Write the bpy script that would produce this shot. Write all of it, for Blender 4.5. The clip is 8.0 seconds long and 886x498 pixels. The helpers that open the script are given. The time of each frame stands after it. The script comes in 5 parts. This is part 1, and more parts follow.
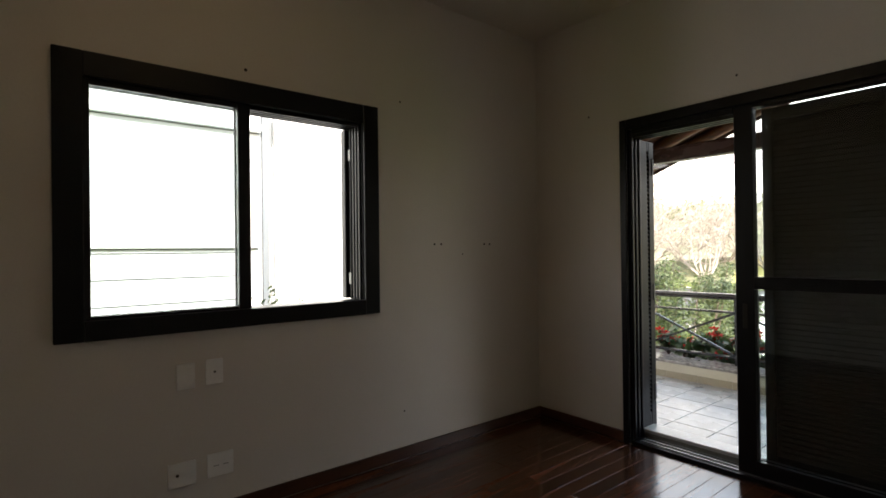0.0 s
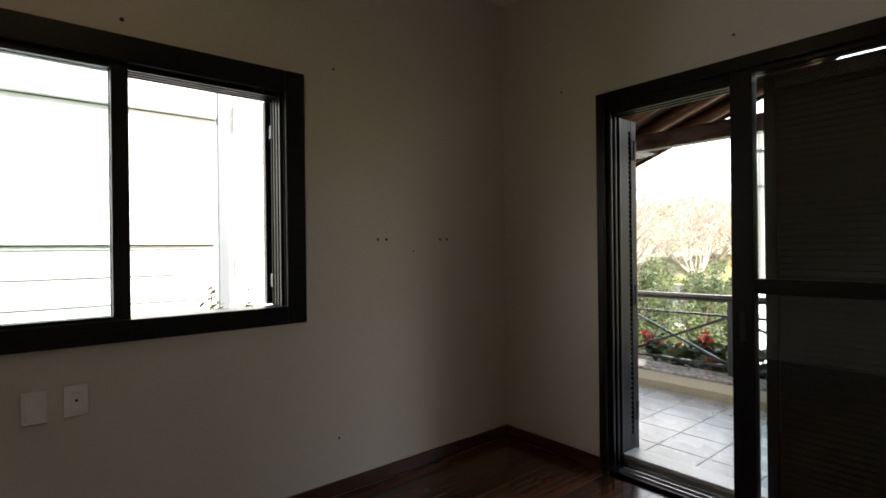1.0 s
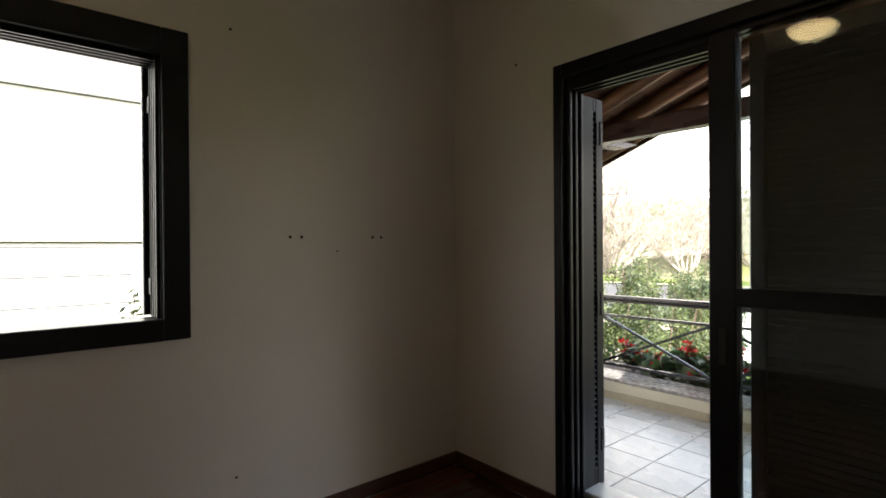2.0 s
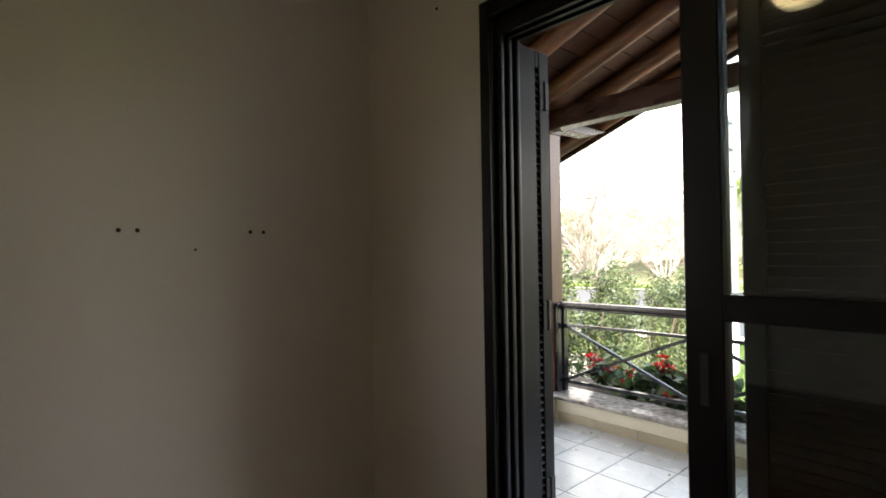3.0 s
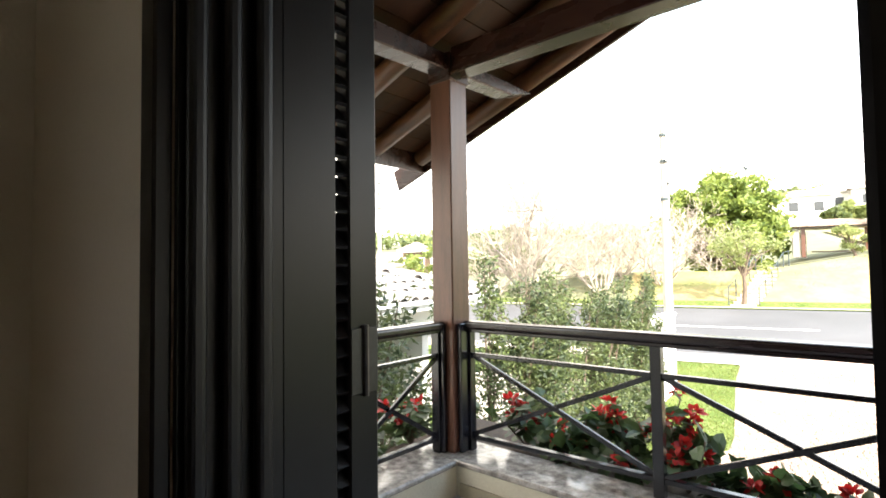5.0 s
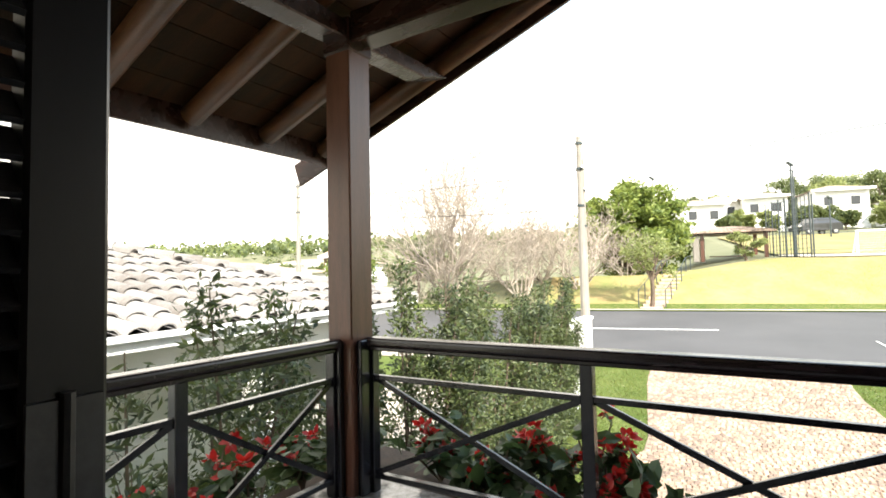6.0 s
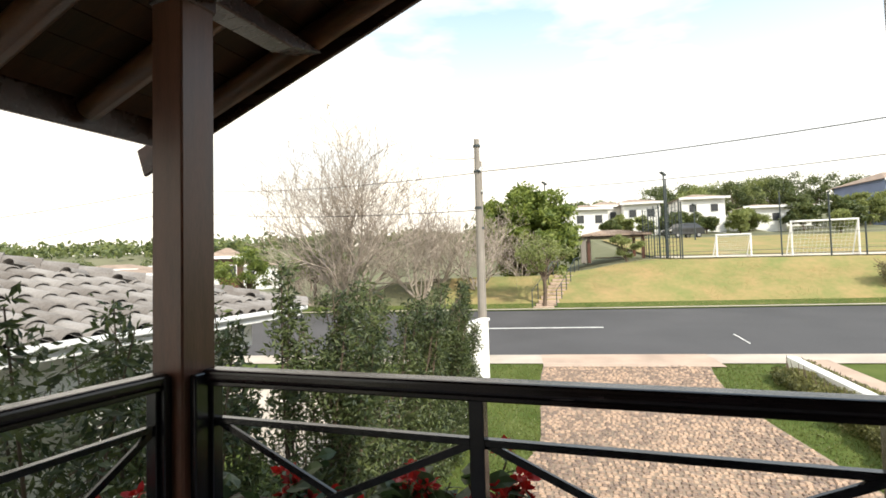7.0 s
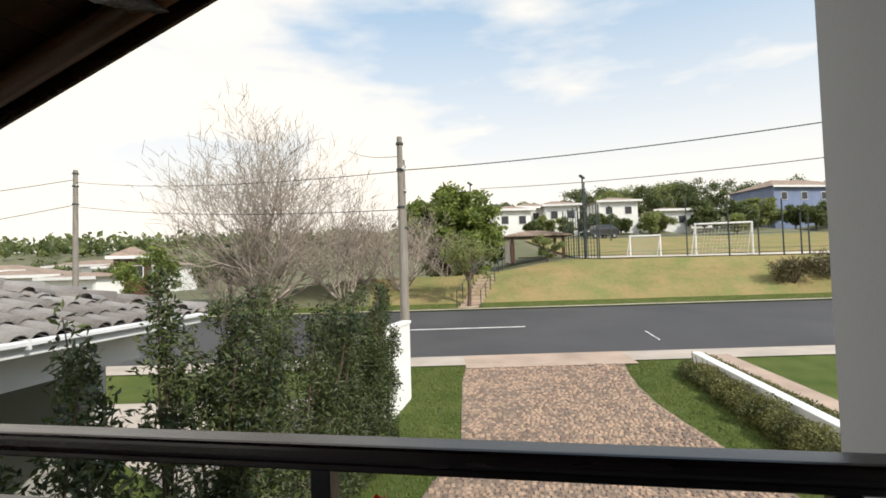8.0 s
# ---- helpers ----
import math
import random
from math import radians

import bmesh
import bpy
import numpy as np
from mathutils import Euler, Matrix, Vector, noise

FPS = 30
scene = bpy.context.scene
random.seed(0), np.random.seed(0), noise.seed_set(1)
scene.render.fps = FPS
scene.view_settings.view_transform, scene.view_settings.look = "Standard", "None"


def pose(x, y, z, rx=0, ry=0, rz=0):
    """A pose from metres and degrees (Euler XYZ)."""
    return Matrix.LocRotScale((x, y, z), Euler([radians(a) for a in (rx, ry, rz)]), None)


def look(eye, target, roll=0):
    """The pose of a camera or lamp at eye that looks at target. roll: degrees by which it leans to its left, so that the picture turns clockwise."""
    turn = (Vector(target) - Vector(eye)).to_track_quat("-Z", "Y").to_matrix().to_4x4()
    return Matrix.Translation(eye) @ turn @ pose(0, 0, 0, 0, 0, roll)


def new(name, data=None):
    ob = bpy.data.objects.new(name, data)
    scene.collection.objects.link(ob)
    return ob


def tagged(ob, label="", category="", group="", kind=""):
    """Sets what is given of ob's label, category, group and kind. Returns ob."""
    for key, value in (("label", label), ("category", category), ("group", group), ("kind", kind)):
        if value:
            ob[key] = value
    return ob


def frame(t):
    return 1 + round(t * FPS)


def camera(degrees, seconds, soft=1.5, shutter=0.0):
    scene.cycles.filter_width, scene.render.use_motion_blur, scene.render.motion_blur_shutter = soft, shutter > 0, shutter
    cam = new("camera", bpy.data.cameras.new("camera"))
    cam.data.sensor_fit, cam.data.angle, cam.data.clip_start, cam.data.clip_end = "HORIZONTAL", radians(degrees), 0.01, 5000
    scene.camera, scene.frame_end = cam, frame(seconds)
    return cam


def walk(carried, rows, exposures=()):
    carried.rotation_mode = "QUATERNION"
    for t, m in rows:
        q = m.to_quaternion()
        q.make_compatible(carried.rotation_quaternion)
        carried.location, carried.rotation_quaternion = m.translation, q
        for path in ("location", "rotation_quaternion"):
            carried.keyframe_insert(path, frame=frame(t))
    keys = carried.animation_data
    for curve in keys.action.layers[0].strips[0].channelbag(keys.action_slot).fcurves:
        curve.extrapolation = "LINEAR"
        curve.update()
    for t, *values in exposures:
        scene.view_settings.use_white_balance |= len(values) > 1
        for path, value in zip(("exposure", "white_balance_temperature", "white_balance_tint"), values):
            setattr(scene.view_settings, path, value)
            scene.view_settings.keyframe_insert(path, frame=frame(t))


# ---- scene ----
cam = camera(82.0, 8.0, soft=1.7)
PATH = [
    (0, (2.715, -3.165, 1.318), (1.158, -1.91, 1.329), -0.7),
    (0.5, (2.603, -2.901, 1.302), (1.059, -1.63, 1.313), -0.7),
    (1, (2.478, -2.625, 1.314), (0.939, -1.347, 1.312), -0.7),
    (1.5, (2.386, -2.365, 1.32), (0.853, -1.081, 1.317), -0.6),
    (2.8, (2.137, -1.538, 1.314), (0.633, -0.22, 1.301), -0.4),
    (3, (2.061, -1.405, 1.271), (0.581, -0.06, 1.289), -0.9),
    (3.5, (1.936, -1.043, 1.261), (0.488, 0.337, 1.287), -1.0),
    (4, (1.79, -0.757, 1.247), (0.366, 0.647, 1.277), -1.0),
    (5.3, (1.414, -0.138, 1.157), (0.158, 1.416, 1.249), -0.8),
    (5.5, (1.377, -0.067, 1.162), (0.171, 1.525, 1.256), -0.9),
    (6, (1.306, 0.117, 1.165), (0.228, 1.799, 1.261), -1.2),
    (6.5, (1.23, 0.326, 1.18), (0.311, 2.1, 1.271), -1.2),
    (7, (1.212, 0.495, 1.202), (0.478, 2.353, 1.292), -1.5),
    (7.5, (1.225, 0.722, 1.208), (0.647, 2.635, 1.293), -1.8),
    (8, (1.262, 0.895, 1.242), (0.796, 2.838, 1.322), -1.7),
]
walk(cam, [(t, look(eye, target, roll)) for t, eye, target, roll in PATH], exposures=[(0, 2.2, 6600, 12), (1.5, 2.3, 6600, 12), (3.0, 2.64, 6600, 11), (4.2, 2.70, 6700, 10), (5.3, 2.12, 6850, 9), (6.0, 1.52, 6850, 8), (7.0, 0.40, 6850, 9), (8.0, -0.16, 6650, 10)])

# ---------------------------------------------------------------- light
SUN_AZ, SUN_EL = radians(119), radians(38)     # azimuth measured from +y towards +x
world = bpy.data.worlds.new("daylight")
scene.world = world
world.use_nodes = True
wn, wl = world.node_tree.nodes, world.node_tree.links
wn.clear()
w_out = wn.new("ShaderNodeOutputWorld")
w_bg = wn.new("ShaderNodeBackground")
w_bg.inputs[1].default_value = 0.15
w_sky = wn.new("ShaderNodeTexSky")
w_sky.sky_type, w_sky.sun_disc = "NISHITA", False
w_sky.sun_elevation, w_sky.sun_rotation = SUN_EL, SUN_AZ
w_sky.air_density, w_sky.dust_density, w_sky.ozone_density = 1.0, 1.6, 1.2
w_co = wn.new("ShaderNodeTexCoord")
w_map = wn.new("ShaderNodeMapping")
w_map.inputs["Scale"].default_value = (1.3, 1.3, 4.2)
w_map.inputs["Location"].default_value = (0.35, 0.1, 0.3)
w_noise = wn.new("ShaderNodeTexNoise")
w_noise.inputs["Scale"].default_value, w_noise.inputs["Detail"].default_value = 1.7, 8
w_ramp = wn.new("ShaderNodeValToRGB")
w_ramp.color_ramp.elements[0].position, w_ramp.color_ramp.elements[1].position = 0.46, 0.66
w_ramp.color_ramp.elements[0].color = (0.0, 0.0, 0.0, 1)
w_mix = wn.new("ShaderNodeMixRGB")
w_mix.inputs[2].default_value = (8.4, 8.0, 7.35, 1)
w_sep = wn.new("ShaderNodeSeparateXYZ")
w_haze = wn.new("ShaderNodeMapRange")           # haze thickens towards the horizon
w_haze.inputs["From Min"].default_value, w_haze.inputs["From Max"].default_value = 0.10, 0.46
w_haze.inputs["To Min"].default_value, w_haze.inputs["To Max"].default_value = 0.98, 0.06
w_max = wn.new("ShaderNodeMath")
w_max.operation = "MAXIMUM"
w_light = wn.new("ShaderNodeMixRGB")
w_light.inputs[0].default_value = 0.42
w_light.inputs[2].default_value = (5.6, 8.2, 10.6, 1)
wl.new(w_co.outputs["Generated"], w_map.inputs[0])
wl.new(w_map.outputs[0], w_noise.inputs["Vector"])
w_west = wn.new("ShaderNodeMath")                # cloud cover thickens westwards
w_west.operation = "MULTIPLY_ADD"
w_west.inputs[1].default_value = -0.30
wl.new(w_noise.outputs[0], w_west.inputs[2])
wl.new(w_west.outputs[0], w_ramp.inputs[0])
wl.new(w_co.outputs["Generated"], w_sep.inputs[0])
wl.new(w_sep.outputs[2], w_haze.inputs[0])
wl.new(w_sep.outputs[0], w_west.inputs[0])
wl.new(w_ramp.outputs[0], w_max.inputs[0])
wl.new(w_haze.outputs[0], w_max.inputs[1])
wl.new(w_max.outputs[0], w_mix.inputs[0])
wl.new(w_sky.outputs[0], w_light.inputs[1])
wl.new(w_light.outputs[0], w_mix.inputs[1])
wl.new(w_mix.outputs[0], w_bg.inputs[0])
wl.new(w_bg.outputs[0], w_out.inputs[0])

sun = new("sun", bpy.data.lights.new("sun", "SUN"))
sun.data.energy, sun.data.angle, sun.data.color = 4.2, radians(0.6), (1.0, 0.94, 0.84)
sun_dir = Vector((math.sin(SUN_AZ) * math.cos(SUN_EL), math.cos(SUN_AZ) * math.cos(SUN_EL), math.sin(SUN_EL)))
sun.matrix_world = look(sun_dir * 60, (0, 0, 0))


# ---------------------------------------------------------------- materials
def mat(name, color, rough=0.6, var=0.12, scale=6.0, fine=60.0, bump=0.15, metal=0.0, second=None, stretch=None, spec=0.5, rand=0.0, island=0.0):
    """A surface with colour variation at two scales, uneven gloss and fine relief."""
    m = bpy.data.materials.new(name)
    m.use_nodes = True
    n, l = m.node_tree.nodes, m.node_tree.links
    b = n["Principled BSDF"]
    co = n.new("ShaderNodeTexCoord")
    mp = n.new("ShaderNodeMapping")
    if stretch:
        mp.inputs["Scale"].default_value = stretch
    l.new(co.outputs["Object"], mp.inputs[0])
    big, small = n.new("ShaderNodeTexNoise"), n.new("ShaderNodeTexNoise")
    big.inputs["Scale"].default_value, big.inputs["Detail"].default_value = scale, 4
    small.inputs["Scale"].default_value, small.inputs["Detail"].default_value = fine, 3
    l.new(mp.outputs[0], big.inputs["Vector"])
    l.new(mp.outputs[0], small.inputs["Vector"])
    add = n.new("ShaderNodeMath")
    add.operation = "MULTIPLY_ADD"
    l.new(small.outputs[0], add.inputs[0])
    add.inputs[1].default_value = 0.45
    l.new(big.outputs[0], add.inputs[2])
    val = add.outputs[0]
    if rand or island:
        src = n.new("ShaderNodeNewGeometry").outputs["Random Per Island"] if island else n.new("ShaderNodeObjectInfo").outputs["Random"]
        ra = n.new("ShaderNodeMath")
        ra.operation = "MULTIPLY_ADD"
        l.new(src, ra.inputs[0])
        ra.inputs[1].default_value = (rand or island)
        l.new(val, ra.inputs[2])
        sub = n.new("ShaderNodeMath")
        sub.operation = "SUBTRACT"
        l.new(ra.outputs[0], sub.inputs[0])
        sub.inputs[1].default_value = (rand or island) / 2
        val = sub.outputs[0]
    ramp = n.new("ShaderNodeValToRGB")
    c = Vector(color)
    d = Vector(second) if second else c * (1 - 2.2 * var)
    e = c * (1 + var) if not second else c
    ramp.color_ramp.elements[0].position, ramp.color_ramp.elements[1].position = 0.45, 0.98
    ramp.color_ramp.elements[0].color = (*d, 1)
    ramp.color_ramp.elements[1].color = (*e, 1)
    l.new(val, ramp.inputs[0])
    l.new(ramp.outputs[0], b.inputs["Base Color"])
    rr = n.new("ShaderNodeMapRange")
    rr.inputs["To Min"].default_value, rr.inputs["To Max"].default_value = max(0.03, rough - 0.1), min(1.0, rough + 0.1)
    l.new(big.outputs[0], rr.inputs[0])
    l.new(rr.outputs[0], b.inputs["Roughness"])
    b.inputs["Metallic"].default_value = metal
    b.inputs["Specular IOR Level"].default_value = spec
    if bump:
        bp = n.new("ShaderNodeBump")
        bp.inputs["Strength"].default_value, bp.inputs["Distance"].default_value = bump, 0.01
        l.new(small.outputs[0], bp.inputs["Height"])
        l.new(bp.outputs[0], b.inputs["Normal"])
    return m


def leaf_mat(name, color, second, trans=0.35, isle=0.5):
    m = mat(name, color, 0.5, second=second, scale=1.5, fine=9, bump=0, island=isle)
    n, l = m.node_tree.nodes, m.node_tree.links
    b, out = n["Principled BSDF"], n["Material Output"]
    t = n.new("ShaderNodeBsdfTranslucent")
    src = b.inputs["Base Color"].links[0].from_socket
    l.new(src, t.inputs[0])
    mix = n.new("ShaderNodeMixShader")
    mix.inputs[0].default_value = trans
    l.new(b.outputs[0], mix.inputs[1])
    l.new(t.outputs[0], mix.inputs[2])
    l.new(mix.outputs[0], out.inputs[0])
    return m


def glass_mat(name, tint=(0.93, 0.96, 0.96)):
    m = bpy.data.materials.new(name)
    m.use_nodes = True
    n, l = m.node_tree.nodes, m.node_tree.links
    n.clear()
    out, tr, gl, mix, fr = (n.new(k) for k in ("ShaderNodeOutputMaterial", "ShaderNodeBsdfTransparent", "ShaderNodeBsdfGlossy", "ShaderNodeMixShader", "ShaderNodeFresnel"))
    tr.inputs[0].default_value = (*tint, 1)
    gl.inputs["Roughness"].default_value = 0.02
    fr.inputs["IOR"].default_value = 1.5
    l.new(fr.outputs[0], mix.inputs[0])
    l.new(tr.outputs[0], mix.inputs[1])
    l.new(gl.outputs[0], mix.inputs[2])
    l.new(mix.outputs[0], out.inputs[0])
    return m


def glow_mat(name, color, power):
    m = bpy.data.materials.new(name)
    m.use_nodes = True
    b = m.node_tree.nodes["Principled BSDF"]
    b.inputs["Base Color"].default_value = (*color, 1)
    b.inputs["Emission Color"].default_value = (*color, 1)
    b.inputs["Emission Strength"].default_value = power
    return m


M_WALL = mat("cream_wall_paint", (0.74, 0.695, 0.64), 0.75, 0.05, 1.1, 90, 0.10, second=(0.675, 0.63, 0.575), spec=0.25)
M_CEIL = mat("ceiling_paint", (0.76, 0.71, 0.62), 0.8, 0.04, 0.9, 70, 0.08, spec=0.2)
M_OUTWALL = mat("outside_render", (0.74, 0.72, 0.67), 0.85, 0.06, 0.8, 120, 0.3, spec=0.2)
# white render, greyed in the colour to hold back the sun's glare
M_DIMWALL = mat("neighbour_dimmed_render", (0.60, 0.595, 0.575), 0.85, 0.05, 0.5, 80, 0.25, second=(0.56, 0.55, 0.525), spec=0.2)
# white pier: the blue-grey of its shaded face is in the colour
M_PIER = mat("pier_shade_tint", (0.61, 0.635, 0.67), 0.75, 0.05, 1.4, 90, 0.05, second=(0.56, 0.58, 0.61), spec=0.2)
M_WHITE = mat("white_render", (0.82, 0.82, 0.80), 0.8, 0.05, 0.5, 80, 0.25, spec=0.2)
M_BOARD = mat("dark_baseboard_wood", (0.075, 0.03, 0.016), 0.35, 0.25, 2, 40, 0.1, stretch=(1, 1, 8))
M_PLANK = mat("dark_parquet_wood", (0.115, 0.040, 0.018), 0.16, 0.3, 1.6, 22, 0.04, stretch=(9, 1.0, 1), rand=0.35, spec=0.6)
M_GAP = mat("dark_joint", (0.02, 0.012, 0.01), 0.8, 0.1, 3, 60, 0.1)
M_DARK = mat("black_brown_lacquer", (0.0062, 0.0064, 0.0092), 0.34, 0.08, 1.5, 45, 0.015, stretch=(6, 6, 1), spec=0.30)
M_SLAT = mat("dark_shutter_lacquer", (0.0068, 0.006, 0.0072), 0.42, 0.25, 3, 60, 0.06, stretch=(1, 6, 6), spec=0.3)
M_METAL = mat("dull_steel", (0.42, 0.42, 0.42), 0.35, 0.15, 8, 90, 0.08, metal=0.9)
M_RAIL = mat("dark_painted_iron", (0.010, 0.010, 0.015), 0.22, 0.2, 4, 60, 0.05, spec=0.65)
M_RAILWOOD = mat("dark_handrail_wood", (0.018, 0.011, 0.013), 0.24, 0.25, 3, 45, 0.05, stretch=(1, 9, 9), spec=0.6)
M_POST = mat("red_brown_post_wood", (0.115, 0.048, 0.031), 0.33, 0.22, 2.2, 40, 0.08, stretch=(7, 7, 0.8))
M_BEAM = mat("stained_beam_wood", (0.034, 0.014, 0.011), 0.27, 0.25, 2.2, 40, 0.10, stretch=(1.5, 5, 5), spec=0.4)
M_RAFTER = mat("stained_rafter_wood", (0.125, 0.047, 0.019), 0.42, 0.28, 2.4, 38, 0.15, stretch=(0.8, 7, 7), rand=0.25, spec=0.4)
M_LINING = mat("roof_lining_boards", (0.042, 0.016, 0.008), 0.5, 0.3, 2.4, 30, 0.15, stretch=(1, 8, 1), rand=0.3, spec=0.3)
M_BTILE = mat("pale_balcony_tile", (0.46, 0.475, 0.50), 0.28, 0.07, 3, 40, 0.05, rand=0.12, spec=0.5)
M_GROUT = mat("grey_grout", (0.30, 0.29, 0.27), 0.9, 0.1, 5, 90, 0.2)
M_KERB = mat("cream_kerb_paint", (0.66, 0.61, 0.49), 0.7, 0.07, 2, 80, 0.15, second=(0.52, 0.47, 0.37))
M_GRANITE = mat("speckled_granite", (0.50, 0.46, 0.43), 0.16, 0.3, 26, 160, 0.03, second=(0.10, 0.085, 0.08), spec=0.6)
M_TANSKIRT = mat("tan_skirting_tile", (0.40, 0.345, 0.25), 0.5, 0.1, 3, 60, 0.05)
M_MARBLE = mat("white_marble_sill", (0.70, 0.70, 0.70), 0.3, 0.06, 3, 30, 0.03)
M_SOIL = mat("planter_soil", (0.05, 0.032, 0.022), 0.95, 0.3, 12, 80, 0.6)
M_PLASTIC = mat("white_switch_plastic", (0.90, 0.895, 0.88), 0.4, 0.03, 4, 90, 0.02)
M_HOLE = mat("dark_plug", (0.03, 0.028, 0.025), 0.8, 0.1, 20, 90, 0.1)
M_GLASS = glass_mat("clear_pane")
M_GRASS = mat("lawn_grass", (0.115, 0.14, 0.042), 0.95, 0.3, 1.1, 55, 0.9, second=(0.055, 0.088, 0.018), spec=0.1)
M_DRYGRASS = mat("dry_bank_grass", (0.35, 0.25, 0.125), 0.95, 0.28, 0.55, 4, 0.8, second=(0.165, 0.20, 0.070), spec=0.1)
M_MEADOW = mat("far_meadow", (0.20, 0.195, 0.125), 0.95, 0.3, 0.05, 0.6, 0, second=(0.12, 0.13, 0.075), spec=0.1)
M_ASPH = mat("asphalt", (0.092, 0.090, 0.095), 0.85, 0.2, 0.35, 70, 0.5, second=(0.058, 0.057, 0.060), spec=0.3)
M_CONC = mat("pale_concrete", (0.50, 0.44, 0.38), 0.9, 0.12, 0.9, 60, 0.4, spec=0.2)
M_PINKCONC = mat("pink_path_concrete", (0.47, 0.36, 0.29), 0.9, 0.12, 1.2, 60, 0.4, spec=0.2)
M_COBBLE = mat("mixed_cobble_stone", (0.48, 0.34, 0.25), 0.8, 0.3, 1.2, 50, 0.4, second=(0.20, 0.15, 0.125), island=0.7, spec=0.25)
M_BED = mat("sandy_joint", (0.28, 0.215, 0.16), 0.95, 0.2, 3, 60, 0.5)
M_PAINTLINE = mat("road_line_paint", (0.72, 0.72, 0.70), 0.8, 0.15, 2, 40, 0.2)
M_RTILE = mat("weathered_roof_tile", (0.31, 0.295, 0.285), 0.85, 0.25, 3, 40, 0.4, second=(0.15, 0.135, 0.125), rand=0.4, spec=0.2)
M_RTILE_S = mat("weathered_roof_tile_rest", (0.31, 0.295, 0.285), 0.85, 0.25, 3, 40, 0.4, second=(0.15, 0.135, 0.125), island=0.4, spec=0.2)
M_GUTTER = mat("white_gutter_paint", (0.78, 0.79, 0.80), 0.5, 0.06, 2, 60, 0.1)
M_POLE = mat("weathered_pole_concrete", (0.30, 0.275, 0.245), 0.85, 0.2, 3, 40, 0.3, stretch=(4, 4, 0.6), second=(0.19, 0.17, 0.15))
M_WIRE = mat("black_cable", (0.02, 0.02, 0.02), 0.6, 0.1, 5, 60, 0)
M_BARE = mat("bare_pale_branch", (0.47, 0.41, 0.345), 0.9, 0.2, 4, 40, 0.3, second=(0.25, 0.205, 0.175), island=0.4)
M_TWIG = mat("bare_brown_twig", (0.43, 0.37, 0.31), 0.9, 0.2, 4, 40, 0, second=(0.23, 0.185, 0.155), island=0.5)
M_TRUNK = mat("brown_bark", (0.13, 0.095, 0.07), 0.9, 0.25, 5, 40, 0.5, stretch=(4, 4, 1))
M_HEDGE = leaf_mat("hedge_leaf", (0.112, 0.142, 0.046), (0.021, 0.038, 0.017), 0.28)
M_TREELEAF = leaf_mat("bright_tree_leaf", (0.28, 0.33, 0.075), (0.10, 0.15, 0.038), 0.42)
M_FARLEAF = leaf_mat("far_tree_leaf", (0.175, 0.205, 0.065), (0.060, 0.088, 0.036), 0.3)
M_PALELEAF = leaf_mat("pale_tree_leaf", (0.33, 0.36, 0.13), (0.17, 0.21, 0.07), 0.42)
M_BEDLEAF = leaf_mat("low_hedge_leaf", (0.25, 0.24, 0.080), (0.075, 0.092, 0.032), 0.35)
M_POTLEAF = leaf_mat("flower_plant_leaf", (0.075, 0.125, 0.040), (0.026, 0.050, 0.019), 0.3)
M_PETAL = leaf_mat("red_petal", (0.62, 0.030, 0.022), (0.36, 0.010, 0.012), 0.3)
M_DRYBUSH = leaf_mat("dry_bush_leaf", (0.17, 0.14, 0.062), (0.085, 0.072, 0.035), 0.2)
M_NET = mat("dark_green_post_paint", (0.035, 0.050, 0.055), 0.5, 0.15, 3, 40, 0.05)
M_GOAL = mat("white_goal_paint", (0.80, 0.80, 0.80), 0.5, 0.05, 3, 40, 0.05)
M_SAND = mat("pale_court_sand", (0.58, 0.52, 0.42), 0.95, 0.12, 0.4, 20, 0.3)
M_FARROOF = mat("far_clay_roof", (0.34, 0.255, 0.20), 0.9, 0.2, 1.5, 12, 0.3)
M_BLUE = mat("blue_house_paint", (0.19, 0.24, 0.38), 0.8, 0.1, 0.6, 20, 0.1)
M_WIN = mat("dark_window_pane", (0.03, 0.035, 0.04), 0.12, 0.1, 1, 10, 0, spec=0.6)
M_CAR = mat("dark_car_paint", (0.03, 0.032, 0.036), 0.2, 0.1, 2, 20, 0, spec=0.6)
M_TYRE = mat("tyre_rubber", (0.02, 0.02, 0.02), 0.9, 0.1, 6, 50, 0.1)
M_TANK = mat("pale_green_screen", (0.42, 0.47, 0.45), 0.7, 0.1, 2, 20, 0.1)
M_HINGE = mat("dark_worn_hinge", (0.06, 0.06, 0.065), 0.4, 0.15, 8, 90, 0.05, metal=0.6)
M_SHADE = mat("painted_shade", (0.07, 0.07, 0.07), 0.9, 0.1, 4, 50, 0.1)
M_LAMP = glow_mat("warm_lamp_glass", (1.0, 0.72, 0.36), 1.2)


# ---------------------------------------------------------------- mesh tools
ORIGIN = {}


def thing(name, base=(0, 0, 0), label="", category="", group="", m=None):
    ob = new(name)
    ob.empty_display_size = 0.1
    if m is not None:
        ob.matrix_basis = m
        ORIGIN[ob.name] = Vector((0, 0, 0))
    else:
        ob.location = base
        ORIGIN[ob.name] = Vector(base)
    return tagged(ob, label, category, group)


def link(name, me, parent, label=""):
    ob = new(name, me)
    ob.parent = parent
    ORIGIN[ob.name] = ORIGIN.get(parent.name, Vector((0, 0, 0)))
    if label:
        tagged(ob, label)
    return ob


